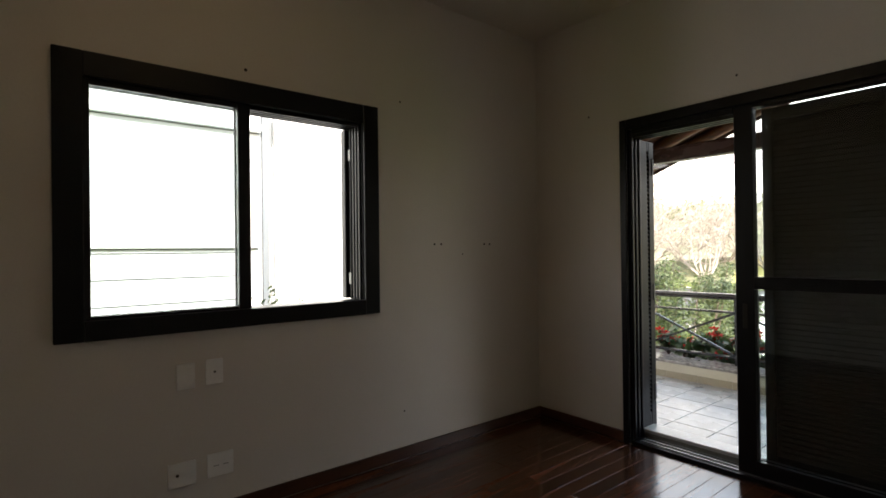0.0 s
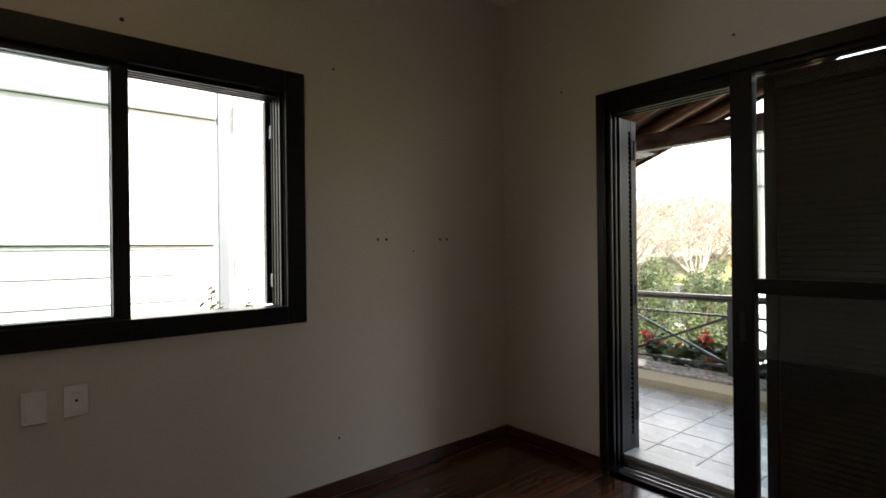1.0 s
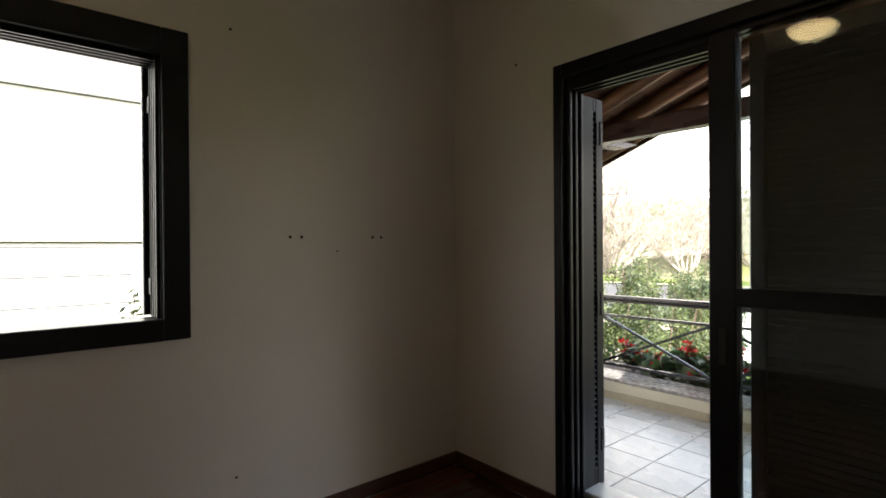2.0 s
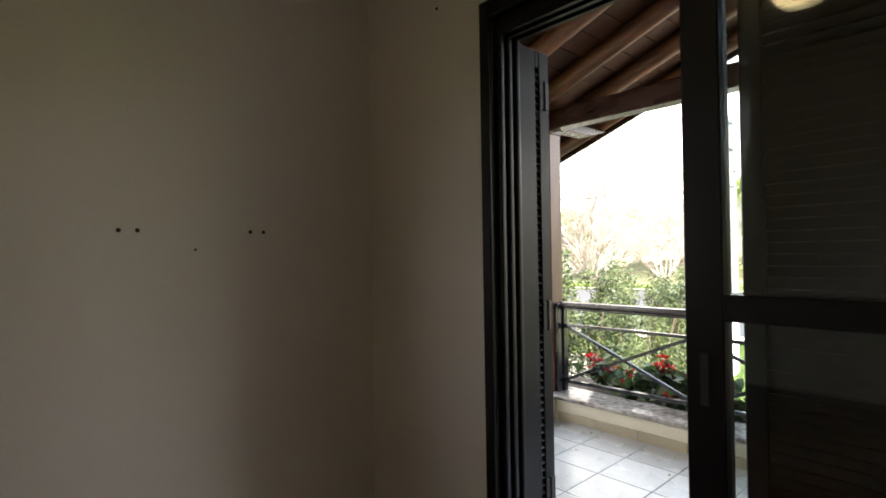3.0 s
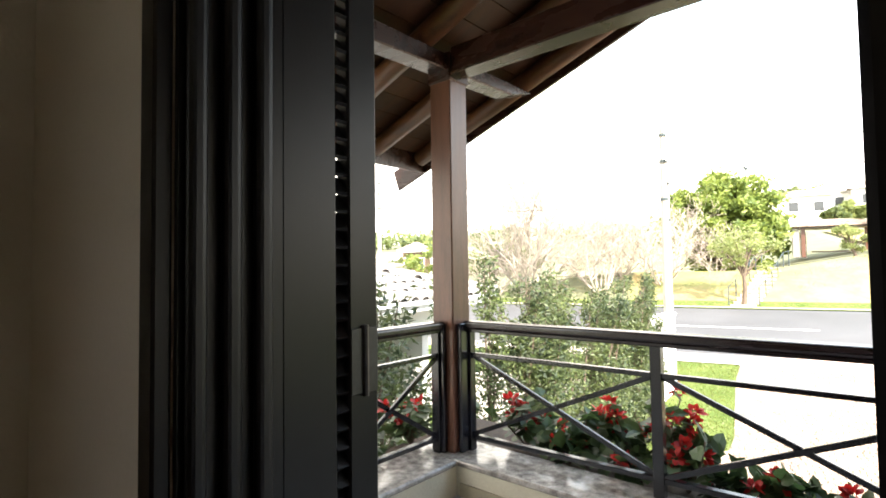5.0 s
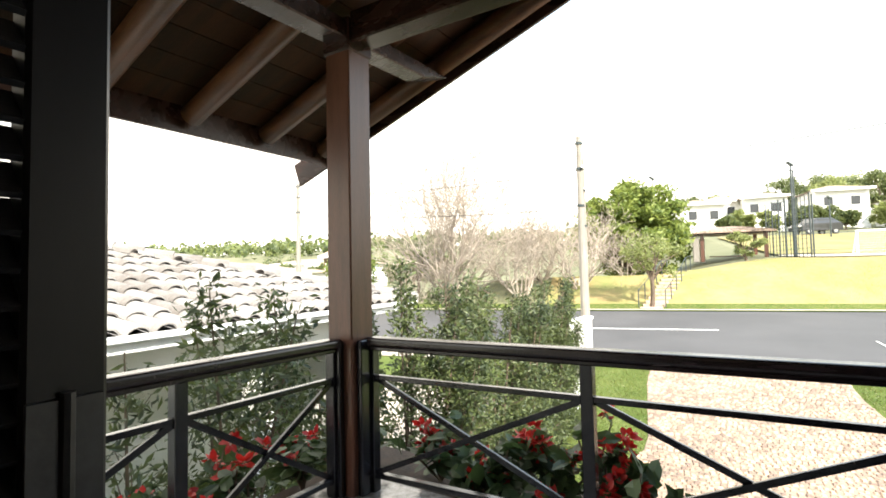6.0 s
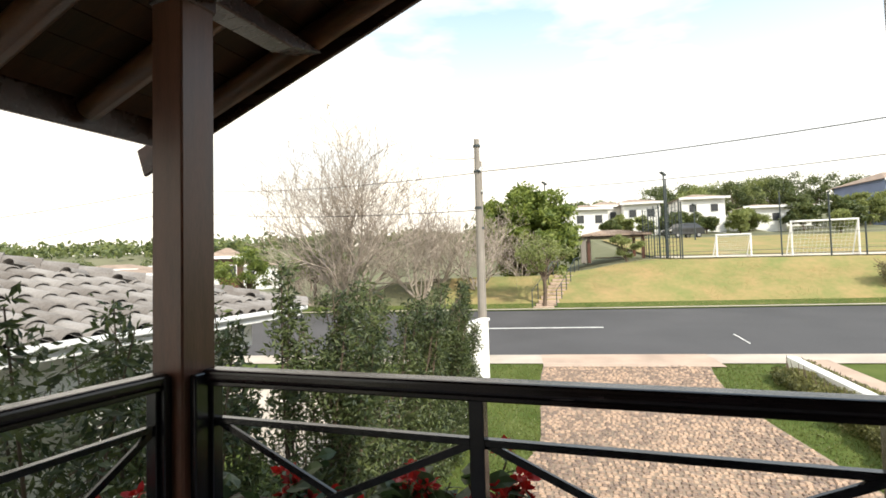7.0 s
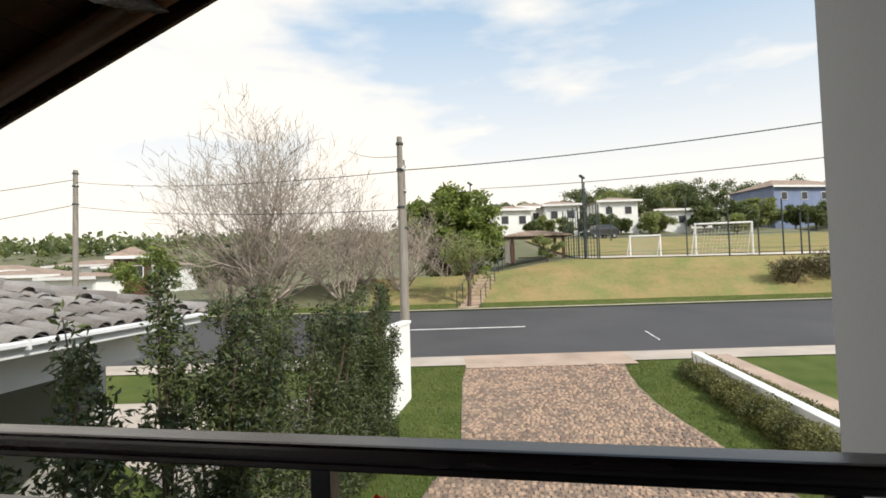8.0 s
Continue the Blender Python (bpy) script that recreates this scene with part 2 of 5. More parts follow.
def part(name, bm, material, parent, label="", smooth=False):
    """Links a bmesh, built in the parent's space (world less the thing's base), as one mesh."""
    o = ORIGIN.get(parent.name, Vector((0, 0, 0)))
    if o.length:
        bmesh.ops.translate(bm, verts=bm.verts, vec=-o)
    me = bpy.data.meshes.new(name)
    bm.to_mesh(me)
    bm.free()
    me.materials.append(material)
    if smooth:
        me.polygons.foreach_set("use_smooth", [True] * len(me.polygons))
    return link(name, me, parent, label)


def setting(name, bm, material, label, category="", smooth=False, kind="structure"):
    me = bpy.data.meshes.new(name)
    bm.to_mesh(me)
    bm.free()
    me.materials.append(material)
    if smooth:
        me.polygons.foreach_set("use_smooth", [True] * len(me.polygons))
    ob = new(name, me)
    ORIGIN[ob.name] = Vector((0, 0, 0))
    return tagged(ob, label, category, kind=kind)


def box(x0, x1, y0, y1, z0, z1, bevel=0.0, bm=None, seg=1):
    own = bmesh.new()
    bmesh.ops.create_cube(own, size=1)
    for v in own.verts:
        v.co = Vector(((x0, x1)[v.co.x > 0], (y0, y1)[v.co.y > 0], (z0, z1)[v.co.z > 0]))
    if bevel:
        bmesh.ops.bevel(own, geom=own.edges[:], offset=bevel, segments=seg, affect="EDGES", profile=0.5)
    if bm is None:
        return own
    me = bpy.data.meshes.new("tmp")
    own.to_mesh(me)
    own.free()
    bm.from_mesh(me)
    bpy.data.meshes.remove(me)
    return bm


def bar(a, b, w, h, bevel=0.0, bm=None, up=(0, 0, 1), seg=1):
    """A bar of section w x h from a to b."""
    a, b = Vector(a), Vector(b)
    d = (b - a).normalized()
    side = d.cross(Vector(up))
    if side.length < 1e-4:
        side = Vector((1, 0, 0))
    side.normalize()
    u = side.cross(d)
    own = box(-w / 2, w / 2, -h / 2, h / 2, 0, (b - a).length, bevel, seg=seg)
    mt = Matrix((side, u, d)).transposed().to_4x4()
    bmesh.ops.transform(own, matrix=Matrix.Translation(a) @ mt, verts=own.verts)
    bmesh.ops.recalc_face_normals(own, faces=own.faces)
    if bm is None:
        return own
    me = bpy.data.meshes.new("tmp")
    own.to_mesh(me)
    own.free()
    bm.from_mesh(me)
    bpy.data.meshes.remove(me)
    return bm


def tube(pts, radii, sides=8, bm=None):
    """A tapered tube through points."""
    bm = bm or bmesh.new()
    rings = []
    pts = [Vector(p) for p in pts]
    for i, p in enumerate(pts):
        d = (pts[min(i + 1, len(pts) - 1)] - pts[max(i - 1, 0)]).normalized()
        s = d.cross(Vector((0.3, 0.1, 1)) if abs(d.z) < 0.9 else Vector((1, 0, 0))).normalized()
        u = s.cross(d)
        r = radii[i] if hasattr(radii, "__len__") else radii
        rings.append([bm.verts.new(p + r * (math.cos(2 * math.pi * k / sides) * s + math.sin(2 * math.pi * k / sides) * u)) for k in range(sides)])
    for a, b in zip(rings, rings[1:]):
        for k in range(sides):
            bm.faces.new((a[k], a[(k + 1) % sides], b[(k + 1) % sides], b[k]))
    bm.faces.new(rings[0][::-1])
    bm.faces.new(rings[-1])
    return bm


def wall_with_hole(axis, c0, c1, a0, a1, z0, z1, holes):
    """A wall slab across axis from c0 to c1, from a0 to a1 along the other axis, with openings (b0, b1, h0, h1)."""
    bm = bmesh.new()
    cuts = sorted({a0, a1, *(h for q in holes for h in q[:2])})
    for p, q in zip(cuts, cuts[1:]):
        spans = [(z0, z1)]
        for b0, b1, h0, h1 in holes:
            if b0 <= p and q <= b1:
                spans = [(z0, h0), (h1, z1)]
        for s0, s1 in spans:
            if s1 - s0 > 1e-4:
                box(*((c0, c1, p, q) if axis == "x" else (p, q, c0, c1)), s0, s1, bm=bm)
    bmesh.ops.remove_doubles(bm, verts=bm.verts, dist=1e-4)
    return bm


def leaves(spots, length, width, rng, droop=0.0):
    """Many small two-triangle leaves, bent along the middle, as one mesh."""
    verts, faces = [], []
    for p in spots:
        d = Vector((rng.gauss(0, 1), rng.gauss(0, 1), rng.gauss(0.15 - droop, 0.8))).normalized()
        s = d.cross(Vector((rng.gauss(0, 1), rng.gauss(0, 1), rng.gauss(0, 1)))).normalized()
        k = rng.uniform(0.65, 1.25)
        ln, wd = length * k, width * k
        i = len(verts)
        p = Vector(p)
        n = s.cross(d)
        verts += [p, p + d * ln * 0.5 + s * wd * 0.5 + n * wd * 0.15, p + d * ln, p + d * ln * 0.5 - s * wd * 0.5 + n * wd * 0.15]
        faces += [(i, i + 1, i + 2), (i, i + 2, i + 3)]
    me = bpy.data.meshes.new("leaves")
    me.from_pydata(verts, [], faces)
    return me


def blob_spots(n, centre, radii, rng, shell=0.55):
    out = []
    for _ in range(n):
        d = Vector((rng.gauss(0, 1), rng.gauss(0, 1), rng.gauss(0, 1))).normalized()
        k = (shell + (1 - shell) * rng.random()) * rng.uniform(0.8, 1.06)
        out.append(Vector(centre) + Vector((d.x * radii[0], d.y * radii[1], d.z * radii[2])) * k)
    return out


# the street runs at a slant to the house: r along it, s away from the house
EYE = Vector((1.26, 0.895, 0))
U, N = Vector((0.9724, 0.2332, 0)), Vector((-0.2332, 0.9724, 0))
SLANT = math.degrees(math.atan2(0.2332, 0.9724))


def street(r, s, z=0.0):
    return EYE + U * r + N * s + Vector((0, 0, z))


def street_pose(r, s, z=0.0, turn=0.0):
    p = street(r, s, z)
    return pose(p.x, p.y, p.z, 0, 0, SLANT + turn)


def lerp(pairs, v):
    if v <= pairs[0][0]:
        return pairs[0][1]
    for (a, p), (b, q) in zip(pairs, pairs[1:]):
        if v <= b:
            return p + (q - p) * (v - a) / (b - a)
    return pairs[-1][1]


def ground_z(r, s):
    lot = lerp(((3, -2.6), (7, -2.32), (15, -1.52), (16, -1.50), (25, -0.80), (26, -0.72)), s)
    if s <= 26:
        return lot
    crest = lerp(((-14, -0.3), (-6, 0.75), (2.4, 0.85), (7.2, 1.58), (22, 1.45)), r)
    right = lerp(((26, -0.72), (26.6, -0.55), (30, crest), (36, crest + 0.2), (56, crest + 2.5), (62, crest + 3.2), (120, 11.5), (400, 16)), s)
    left = lerp(((26, -0.72), (30, crest), (60, -0.6), (105, 0.5), (160, 9), (260, 17), (900, 24)), s)
    k = min(1.0, max(0.0, (r + 0.10 * s - 2) / (6 + 0.1 * s)))
    k = k * k * (3 - 2 * k)
    if s <= 30:
        k = 1.0
    return left + (right - left) * k


def draped(name, edge, s0, s1, ns, nr, lift, material, label, category="", kind="structure", thick=0.0):
    """A sheet laid on the ground between the edges edge(s) = (r0, r1)."""
    verts, faces = [], []
    for i in range(ns + 1):
        s = s0 + (s1 - s0) * i / ns
        r0, r1 = edge(s)
        for j in range(nr + 1):
            r = r0 + (r1 - r0) * j / nr
            verts.append(street(r, s, ground_z(r, s) + lift))
    for i in range(ns):
        for j in range(nr):
            a = i * (nr + 1) + j
            faces.append((a, a + 1, a + nr + 2, a + nr + 1))
    me = bpy.data.meshes.new(name)
    me.from_pydata(verts, [], faces)
    bm = bmesh.new()
    bm.from_mesh(me)
    bpy.data.meshes.remove(me)
    if thick:
        bmesh.ops.solidify(bm, geom=bm.faces[:], thickness=thick)
    return setting(name, bm, material, label, category, kind=kind)


# ---------------------------------------------------------------- the room
setting("wall_west", wall_with_hole("x", -0.15, 0, -3.9, 0.15, -2.7, 3.25, [(-3.06, -1.54, 0.985, 2.175)]), M_WALL, "cream painted bedroom wall with a wide window opening", "wall")
setting("wall_north", wall_with_hole("y", 0, 0.15, 0, 4.4, -0.2, 3.25, [(0.80, 2.84, -0.0, 2.16)]), M_WALL, "cream painted bedroom wall with the balcony doorway", "wall")
setting("wall_south", box(-0.15, 3.7, -4.05, -3.9, -0.2, 3.25), M_WALL, "plain cream painted bedroom wall", "wall")
setting("wall_east", box(3.7, 3.85, -4.05, 0.0, -0.2, 3.25), M_WALL, "plain cream painted bedroom wall", "wall")
setting("ceiling", box(0, 3.7, -3.9, 0, 3.0, 3.12), M_CEIL, "flat cream painted ceiling", "ceiling")
floor = setting("floor", box(0, 3.7, -3.9, 0.0, -0.2, -0.012), M_GAP, "dark glossy parquet floor", "floor")
setting("wall_lower", box(-0.15, 4.55, 0.03, 0.15, -2.7, -0.2), M_OUTWALL, "rendered house wall under the balcony", "wall")
setting("house_roof", box(-0.6, 5.0, -4.8, 0.2, 3.25, 3.45), M_FARROOF, "flat upper roof edge of the house", "roof")

bb = bmesh.new()
box(0, 0.016, -3.9, 0, 0, 0.075, 0.003, bb)
setting("baseboard", bb, M_BOARD, "dark stained wooden baseboard along the wall", "baseboard")
bb = bmesh.new()
box(0.016, 0.757, -0.016, 0, 0, 0.075, 0.003, bb)
setting("baseboard", bb, M_BOARD, "dark stained wooden baseboard beside the doorway", "baseboard")


# ---------------------------------------------------------------- window
def window():
    w = thing("window_1", (0, -2.3, 0.98), "dark framed sliding window with one open sash", "window")
    tagged(w, kind="structure")
    # casing on the wall, with mitred look from butted boards
    part("casing", box(0, 0.022, -3.10, -2.99, 0.945, 2.215, 0.004), M_DARK, w)
    part("casing", box(0, 0.022, -1.595, -1.495, 0.945, 2.215, 0.004), M_DARK, w)
    part("casing", box(0, 0.021, -2.99, -1.595, 2.105, 2.215, 0.004), M_DARK, w)
    part("sill", box(-0.002, 0.028, -2.99, -1.595, 0.945, 1.035, 0.004), M_DARK, w)
    # lining of the opening
    part("jamb", box(-0.15, -0.001, -3.058, -3.00, 0.99, 2.17), M_DARK, w)
    part("jamb", box(-0.15, -0.001, -1.60, -1.542, 0.99, 2.17), M_DARK, w)
    part("head", box(-0.15, -0.001, -3.00, -1.60, 2.11, 2.17), M_DARK, w)
    part("bottom_track", box(-0.15, -0.003, -3.00, -1.60, 0.99, 1.03), M_DARK, w)
    for i in range(4):
        part("track_rib", box(-0.14 + 0.035 * i, -0.13 + 0.035 * i, -2.27, -1.60, 2.085, 2.11), M_SLAT, w)
    # glazed sashes: both slid to one half
    for k, x in enumerate((-0.055, -0.015)):
        sash = part("sash", box(x - 0.012, x + 0.012, -2.335 + 0.004 * k, -2.268, 1.03, 2.11, 0.003), M_DARK, w)
        part("sash_stile", box(x - 0.012, x + 0.012, -3.0, -2.965, 1.03, 2.11, 0.003), M_DARK, w)
        part("sash_rail", box(x - 0.012, x + 0.012, -2.965, -2.335, 2.075, 2.11), M_DARK, w)
        part("sash_rail", box(x - 0.012, x + 0.012, -2.965, -2.335, 1.03, 1.05), M_DARK, w)
        pane = part("pane", box(x - 0.002, x + 0.002, -2.965, -2.335, 1.05, 2.075), M_GLASS, w, "clear glass")
        pane.visible_shadow = False
    for i in range(4):
        part("jamb_rib", box(-0.142 + 0.036 * i, -0.124 + 0.036 * i, -1.614, -1.6005, 1.032, 2.108, 0.004, seg=2), M_DARK, w)
    for z in (1.16, 1.93):
        part("latch", box(-0.149, -0.121, -1.618, -1.6141, z - 0.035, z + 0.035, 0.002), M_METAL, w, "small worn metal latch")
    return w


window()


def slat_mesh(width, depth=0.040, thick=0.006, tilt=58):
    bm = box(-width / 2, width / 2, -depth / 2, depth / 2, -thick / 2, thick / 2)
    bmesh.ops.rotate(bm, verts=bm.verts, matrix=Matrix.Rotation(radians(tilt), 3, "X"))
    me = bpy.data.meshes.new("slat")
    bm.to_mesh(me)
    bm.free()
    me.materials.append(M_SLAT)
    return me


def shutter_leaf(label, width, height, m, mid=None, group="door shutters", gap=0.030, hinges=(), stiles=(0.055, 0.055), tilt=58):
    """A louvred leaf in its own space: width along x, height along z, 3.4 cm thick along y."""
    t = thing("shutter_leaf", label=label, category="shutter", group=group, m=m)
    st, en = stiles
    for x0, x1 in ((0, st), (width - en, width)):
        part("stile", box(x0, x1, -0.017, 0.017, 0, height, 0.004), M_DARK, t)
    part("top_rail", box(st, width - en, -0.016, 0.016, height - 0.07, height, 0.002), M_DARK, t)
    part("bottom_rail", box(st, width - en, -0.016, 0.016, 0, 0.10, 0.002), M_DARK, t)
    zones = [(0.10, height - 0.07)]
    if mid:
        part("middle_rail", box(st, width - en, -0.016, 0.016, mid - 0.04, mid + 0.04, 0.002), M_DARK, t)
        zones = [(0.10, mid - 0.04), (mid + 0.04, height - 0.07)]
    me = slat_mesh(width - st - en, tilt=tilt)
    for z0, z1 in zones:
        n = int((z1 - z0) / gap)
        for i in range(n):
            s = link("slat", me, t)
            s.location = ((st + width - en) / 2, 0, z0 + (i + 0.5) * (z1 - z0) / n)
    for z in hinges:
        h = part("hinge", box(width - 0.062, width - 0.004, -0.0205, -0.0168, z - 0.055, z + 0.055, 0.001), M_HINGE, t, "dark worn hinge plate")
        part("pin", tube([(width - 0.033, -0.0215, z - 0.06), (width - 0.033, -0.0215, z + 0.06)], 0.006, 8), M_HINGE, h)
    return t


# window shutters folded flat back on the outside wall
for i in range(2):
    shutter_leaf("dark louvred window shutter leaf folded back outside", 0.36, 1.06, pose(-0.172 - 0.040 * i, -1.635 + 0.012 * i, 1.035, 0, 0, 90), group="window shutters")


# ---------------------------------------------------------------- balcony door
def door():
    d = thing("door_1", (1.8, 0.05, 0), "dark lacquered sliding balcony door standing open", "door")
    tagged(d, kind="structure")
    part("casing", box(0.757, 0.803, -0.024, 0, 0.0, 2.2, 0.004), M_DARK, d)
    part("casing", box(2.835, 2.90, -0.024, 0, 0.0, 2.2, 0.004), M_DARK, d)
    part("casing", box(0.803, 2.835, -0.023, 0, 2.135, 2.2, 0.004), M_DARK, d)
    # ribbed lining
    part("jamb", box(0.801, 0.812, 0.002, 0.15, 0.0, 2.135), M_DARK, d)
    for i in range(3):
        part("jamb_rib", box(0.812, 0.832, 0.008 + 0.046 * i, 0.034 + 0.046 * i, 0.03, 2.12, 0.009, seg=3), M_DARK, d)
    part("jamb", box(2.80, 2.838, 0.002, 0.15, 0.0, 2.135), M_DARK, d)
    part("head", box(0.812, 2.80, 0.002, 0.15, 2.140, 2.158), M_DARK, d)
    part("track_cover", box(0.834, 1.478, 0.004, 0.148, 2.10, 2.139, 0.003), M_DARK, d)
    for i in range(3):
        part("head_rib", box(0.834, 1.478, 0.012 + 0.046 * i, 0.030 + 0.046 * i, 2.075, 2.0995), M_DARK, d)
    part("threshold", box(0.812, 2.80, -0.01, 0.15, -0.012, 0.022, 0.003), M_DARK, d)
    for i in range(3):
        part("track", box(0.86, 2.80, 0.018 + 0.046 * i, 0.024 + 0.046 * i, 0.022, 0.032), M_METAL, d, "worn metal track")
    # two glazed leaves, one behind the other
    for k, (y, x0) in enumerate(((0.022, 1.478), (0.068, 1.50))):
        leaf = part("leaf_stile", box(x0, 1.575 - 0.005 * k, y - 0.018, y + 0.018, 0.034, 2.138, 0.004), M_DARK, d)
        part("leaf_stile", box(2.72, 2.80, y - 0.018, y + 0.018, 0.034, 2.138, 0.004), M_DARK, d)
        part("leaf_rail", box(1.572, 2.72, y - 0.017, y + 0.017, 1.085, 1.155, 0.003), M_DARK, d)
        part("leaf_rail", box(1.572, 2.72, y - 0.017, y + 0.017, 2.112, 2.138, 0.003), M_DARK, d)
        part("leaf_rail", box(1.572, 2.72, y - 0.017, y + 0.017, 0.034, 0.115, 0.003), M_DARK, d)
        for z0, z1 in ((0.115, 1.085), (1.155, 2.112)):
            p = part("pane", box(1.568, 2.722, y - 0.002, y + 0.002, z0, z1), M_GLASS, d, "clear glass")
            p.visible_shadow = False
        if k == 0:
            part("pull", box(1.515, 1.540, y - 0.024, y - 0.0175, 0.86, 1.00, 0.003), M_HOLE, leaf, "recessed dark finger pull")
    return d


door()
shutter_leaf("closed dark louvred shutter leaf behind the glass", 0.60, 2.074, pose(1.587, 0.128, 0.04), mid=None)
shutter_leaf("closed dark louvred shutter leaf behind the glass", 0.605, 2.096, pose(2.19, 0.128, 0.04), mid=None)
# a leaf folded square to the wall at the open side
shutter_leaf("folded dark louvred shutter leaf standing out from the wall", 0.189, 2.04, pose(0.787, 0.153, 0.048, 0, 0, 90), hinges=(0.25, 0.965, 1.86), stiles=(0.102, 0.064), tilt=46)


# ---------------------------------------------------------------- balcony
KY, KX = 1.69, -0.15                       # inner faces of the kerb
balcony = setting("balcony_slab", box(-0.62, 4.4, 0.15, 2.42, -0.25, 0.045), M_GROUT, "concrete balcony slab", "balcony")
kb = bmesh.new()
box(KX - 0.25, 4.4, KY, KY + 0.25, 0.045, 0.205, 0.006, kb)
box(KX - 0.25, KX, 0.15, KY, 0.045, 0.205, 0.006, kb)
setting("balcony_kerb", kb, M_KERB, "low cream painted kerb round the balcony", "kerb")
kb = bmesh.new()
box(KX - 0.27, 4.4, KY - 0.015, KY + 0.27, 0.205, 0.232, 0.006, kb)
box(KX - 0.27, KX + 0.015, 0.15, KY - 0.015, 0.205, 0.2315, 0.006, kb)
setting("kerb_coping", kb, M_GRANITE, "speckled granite coping on the kerb", "coping")
setting("planter_trough", box(-0.62, 4.4, KY + 0.27, 2.42, 0.045, 0.19, 0.01), M_SOIL, "soil filled planter trough beyond the railing", "planter")
setting("planter_trough", box(-0.62, KX - 0.27, 0.15, KY + 0.27, 0.045, 0.19, 0.01), M_SOIL, "soil filled planter trough beyond the side railing", "planter")

# added out of view, only to keep eastern sun off the balcony
setting("balcony_sun_block", box(4.4, 4.55, 0.15, 2.42, -2.7, 3.1), M_OUTWALL, "unseen wall added at the balcony end to block the sun", "wall")
# corner post, masonry pier
post = thing("roof_post", (-0.27, 1.805, 0.232), "square red-brown timber post carrying the balcony roof", "post")
part("shaft", box(-0.34, -0.20, 1.735, 1.875, 0.232, 2.19, 0.006), M_POST, post)
part("cap", box(-0.348, -0.192, 1.727, 1.883, 2.15, 2.30, 0.006), M_BEAM, post, "dark stained block on top")
setting("pier", box(1.897, 2.30, 1.975, 2.35, -2.7, 3.05, 0.006), M_PIER, "smooth white masonry pier with its shade tinted into the colour", "pier")


def railing_run(label, a, b, posts, top=0.895):
    """A run of railing between plan points a and b, with uprights at the distances posts along it."""
    a, b = Vector((*a, 0)), Vector((*b, 0))
    d = (b - a).normalized()
    n = Vector((-d.y, d.x, 0))
    t = thing("railing", (a.x, a.y, 0.232), label, "railing", "balcony railings")
    z = lambda p, h: (p.x, p.y, h)
    hr = bar(z(a, top - 0.020), z(b, top - 0.020), 0.078, 0.040, 0.013, seg=3)
    bar(z(a, top - 0.047), z(b, top - 0.047), 0.058, 0.018, 0.004, hr)
    part("handrail", hr, M_RAILWOOD, t, "dark varnished wooden handrail")
    part("mid_rail", bar(z(a, 0.722), z(b, 0.722), 0.028, 0.020, 0.002), M_RAIL, t)
    part("bottom_rail", bar(z(a, 0.305), z(b, 0.305), 0.032, 0.022, 0.002), M_RAIL, t)
    for p in posts:
        q = a + d * p
        part("upright", box(q.x - 0.022, q.x + 0.022, q.y - 0.022, q.y + 0.022, 0.232, top - 0.05, 0.003), M_RAIL, t)
    ends = [0.0] + list(posts) + [(b - a).length]
    ends = sorted({round(e, 3) for e in ends})
    for p, q in zip(ends, ends[1:]):
        if q - p < 0.25:
            continue
        p1, q1 = a + d * (p + 0.02), a + d * (q - 0.02)
        part("cross_bar", bar(z(p1 + n * 0.006, 0.715), z(q1 + n * 0.006, 0.315), 0.012, 0.022), M_RAIL, t)
        part("cross_bar", bar(z(p1 - n * 0.007, 0.315), z(q1 - n * 0.007, 0.715), 0.012, 0.022), M_RAIL, t)
    return t


railing_run("dark railing with wooden handrail and crossed bars along the front", (-0.198, 1.842), (2.90, 1.985), (0.018, 0.955, 1.915, 2.60))
railing_run("dark railing with wooden handrail and crossed bars along the side", (-0.285, 0.152), (-0.285, 1.733), (0.025, 0.88, 1.56))

for nm, lb, bx in (("end_plate", "dark rail bracket on the post", (-0.199, -0.172, 1.762, 1.848)), ("end_plate", "dark rail bracket on the post", (-0.328, -0.242, 1.704, 1.734))):
    part(nm, box(*bx, 0.233, 0.885, 0.004), M_RAIL, post, lb)

# ---------------------------------------------------------------- balcony roof: gable slope rising from the eave
SL = 0.37
EX, EZ, RX = -1.20, 1.94, 2.2


def roof_z(x):
    return EZ + SL * (min(x, 2 * RX - x) - EX)


roof = thing("balcony_roof", (0.5, 1.3, 2.2), "timber gable roof over the balcony on stained rafters", "roof")
Y0, Y1 = 0.15, 2.62
part("front_beam", box(-0.20, 4.4, 1.745, 1.865, 2.185, 2.325, 0.006), M_BEAM, roof, "dark stained beam with a pale lower arris")
sb = box(-0.33, -0.21, 0.152, 2.56, 2.165, 2.290, 0.006)
for v in sb.verts:                         # the free end is cut to a taper
    if v.co.y > 2.4 and v.co.z < 2.25:
        v.co.z += 0.055
        v.co.y -= 0.22
part("side_beam", sb, M_BEAM, roof)
ridge_z = roof_z(RX)
y = Y0 + 0.05
for k in range(6):
    for side in (0, 1):
        x0, x1 = (EX + 0.02, RX) if side == 0 else (2 * RX - EX - 0.02, RX)
        a, b = Vector((x0, y, roof_z(x0) + 0.055)), Vector((x1, y, roof_z(x1) + 0.055))
        part("rafter", tube([a, a.lerp(b, 0.35) + Vector((0, 0, 0.004)), a.lerp(b, 0.7) - Vector((0, 0, 0.003)), b], [0.056, 0.061, 0.058, 0.060], 12), M_RAFTER, roof, smooth=True)
    y += 0.47 if k < 4 else 0.45
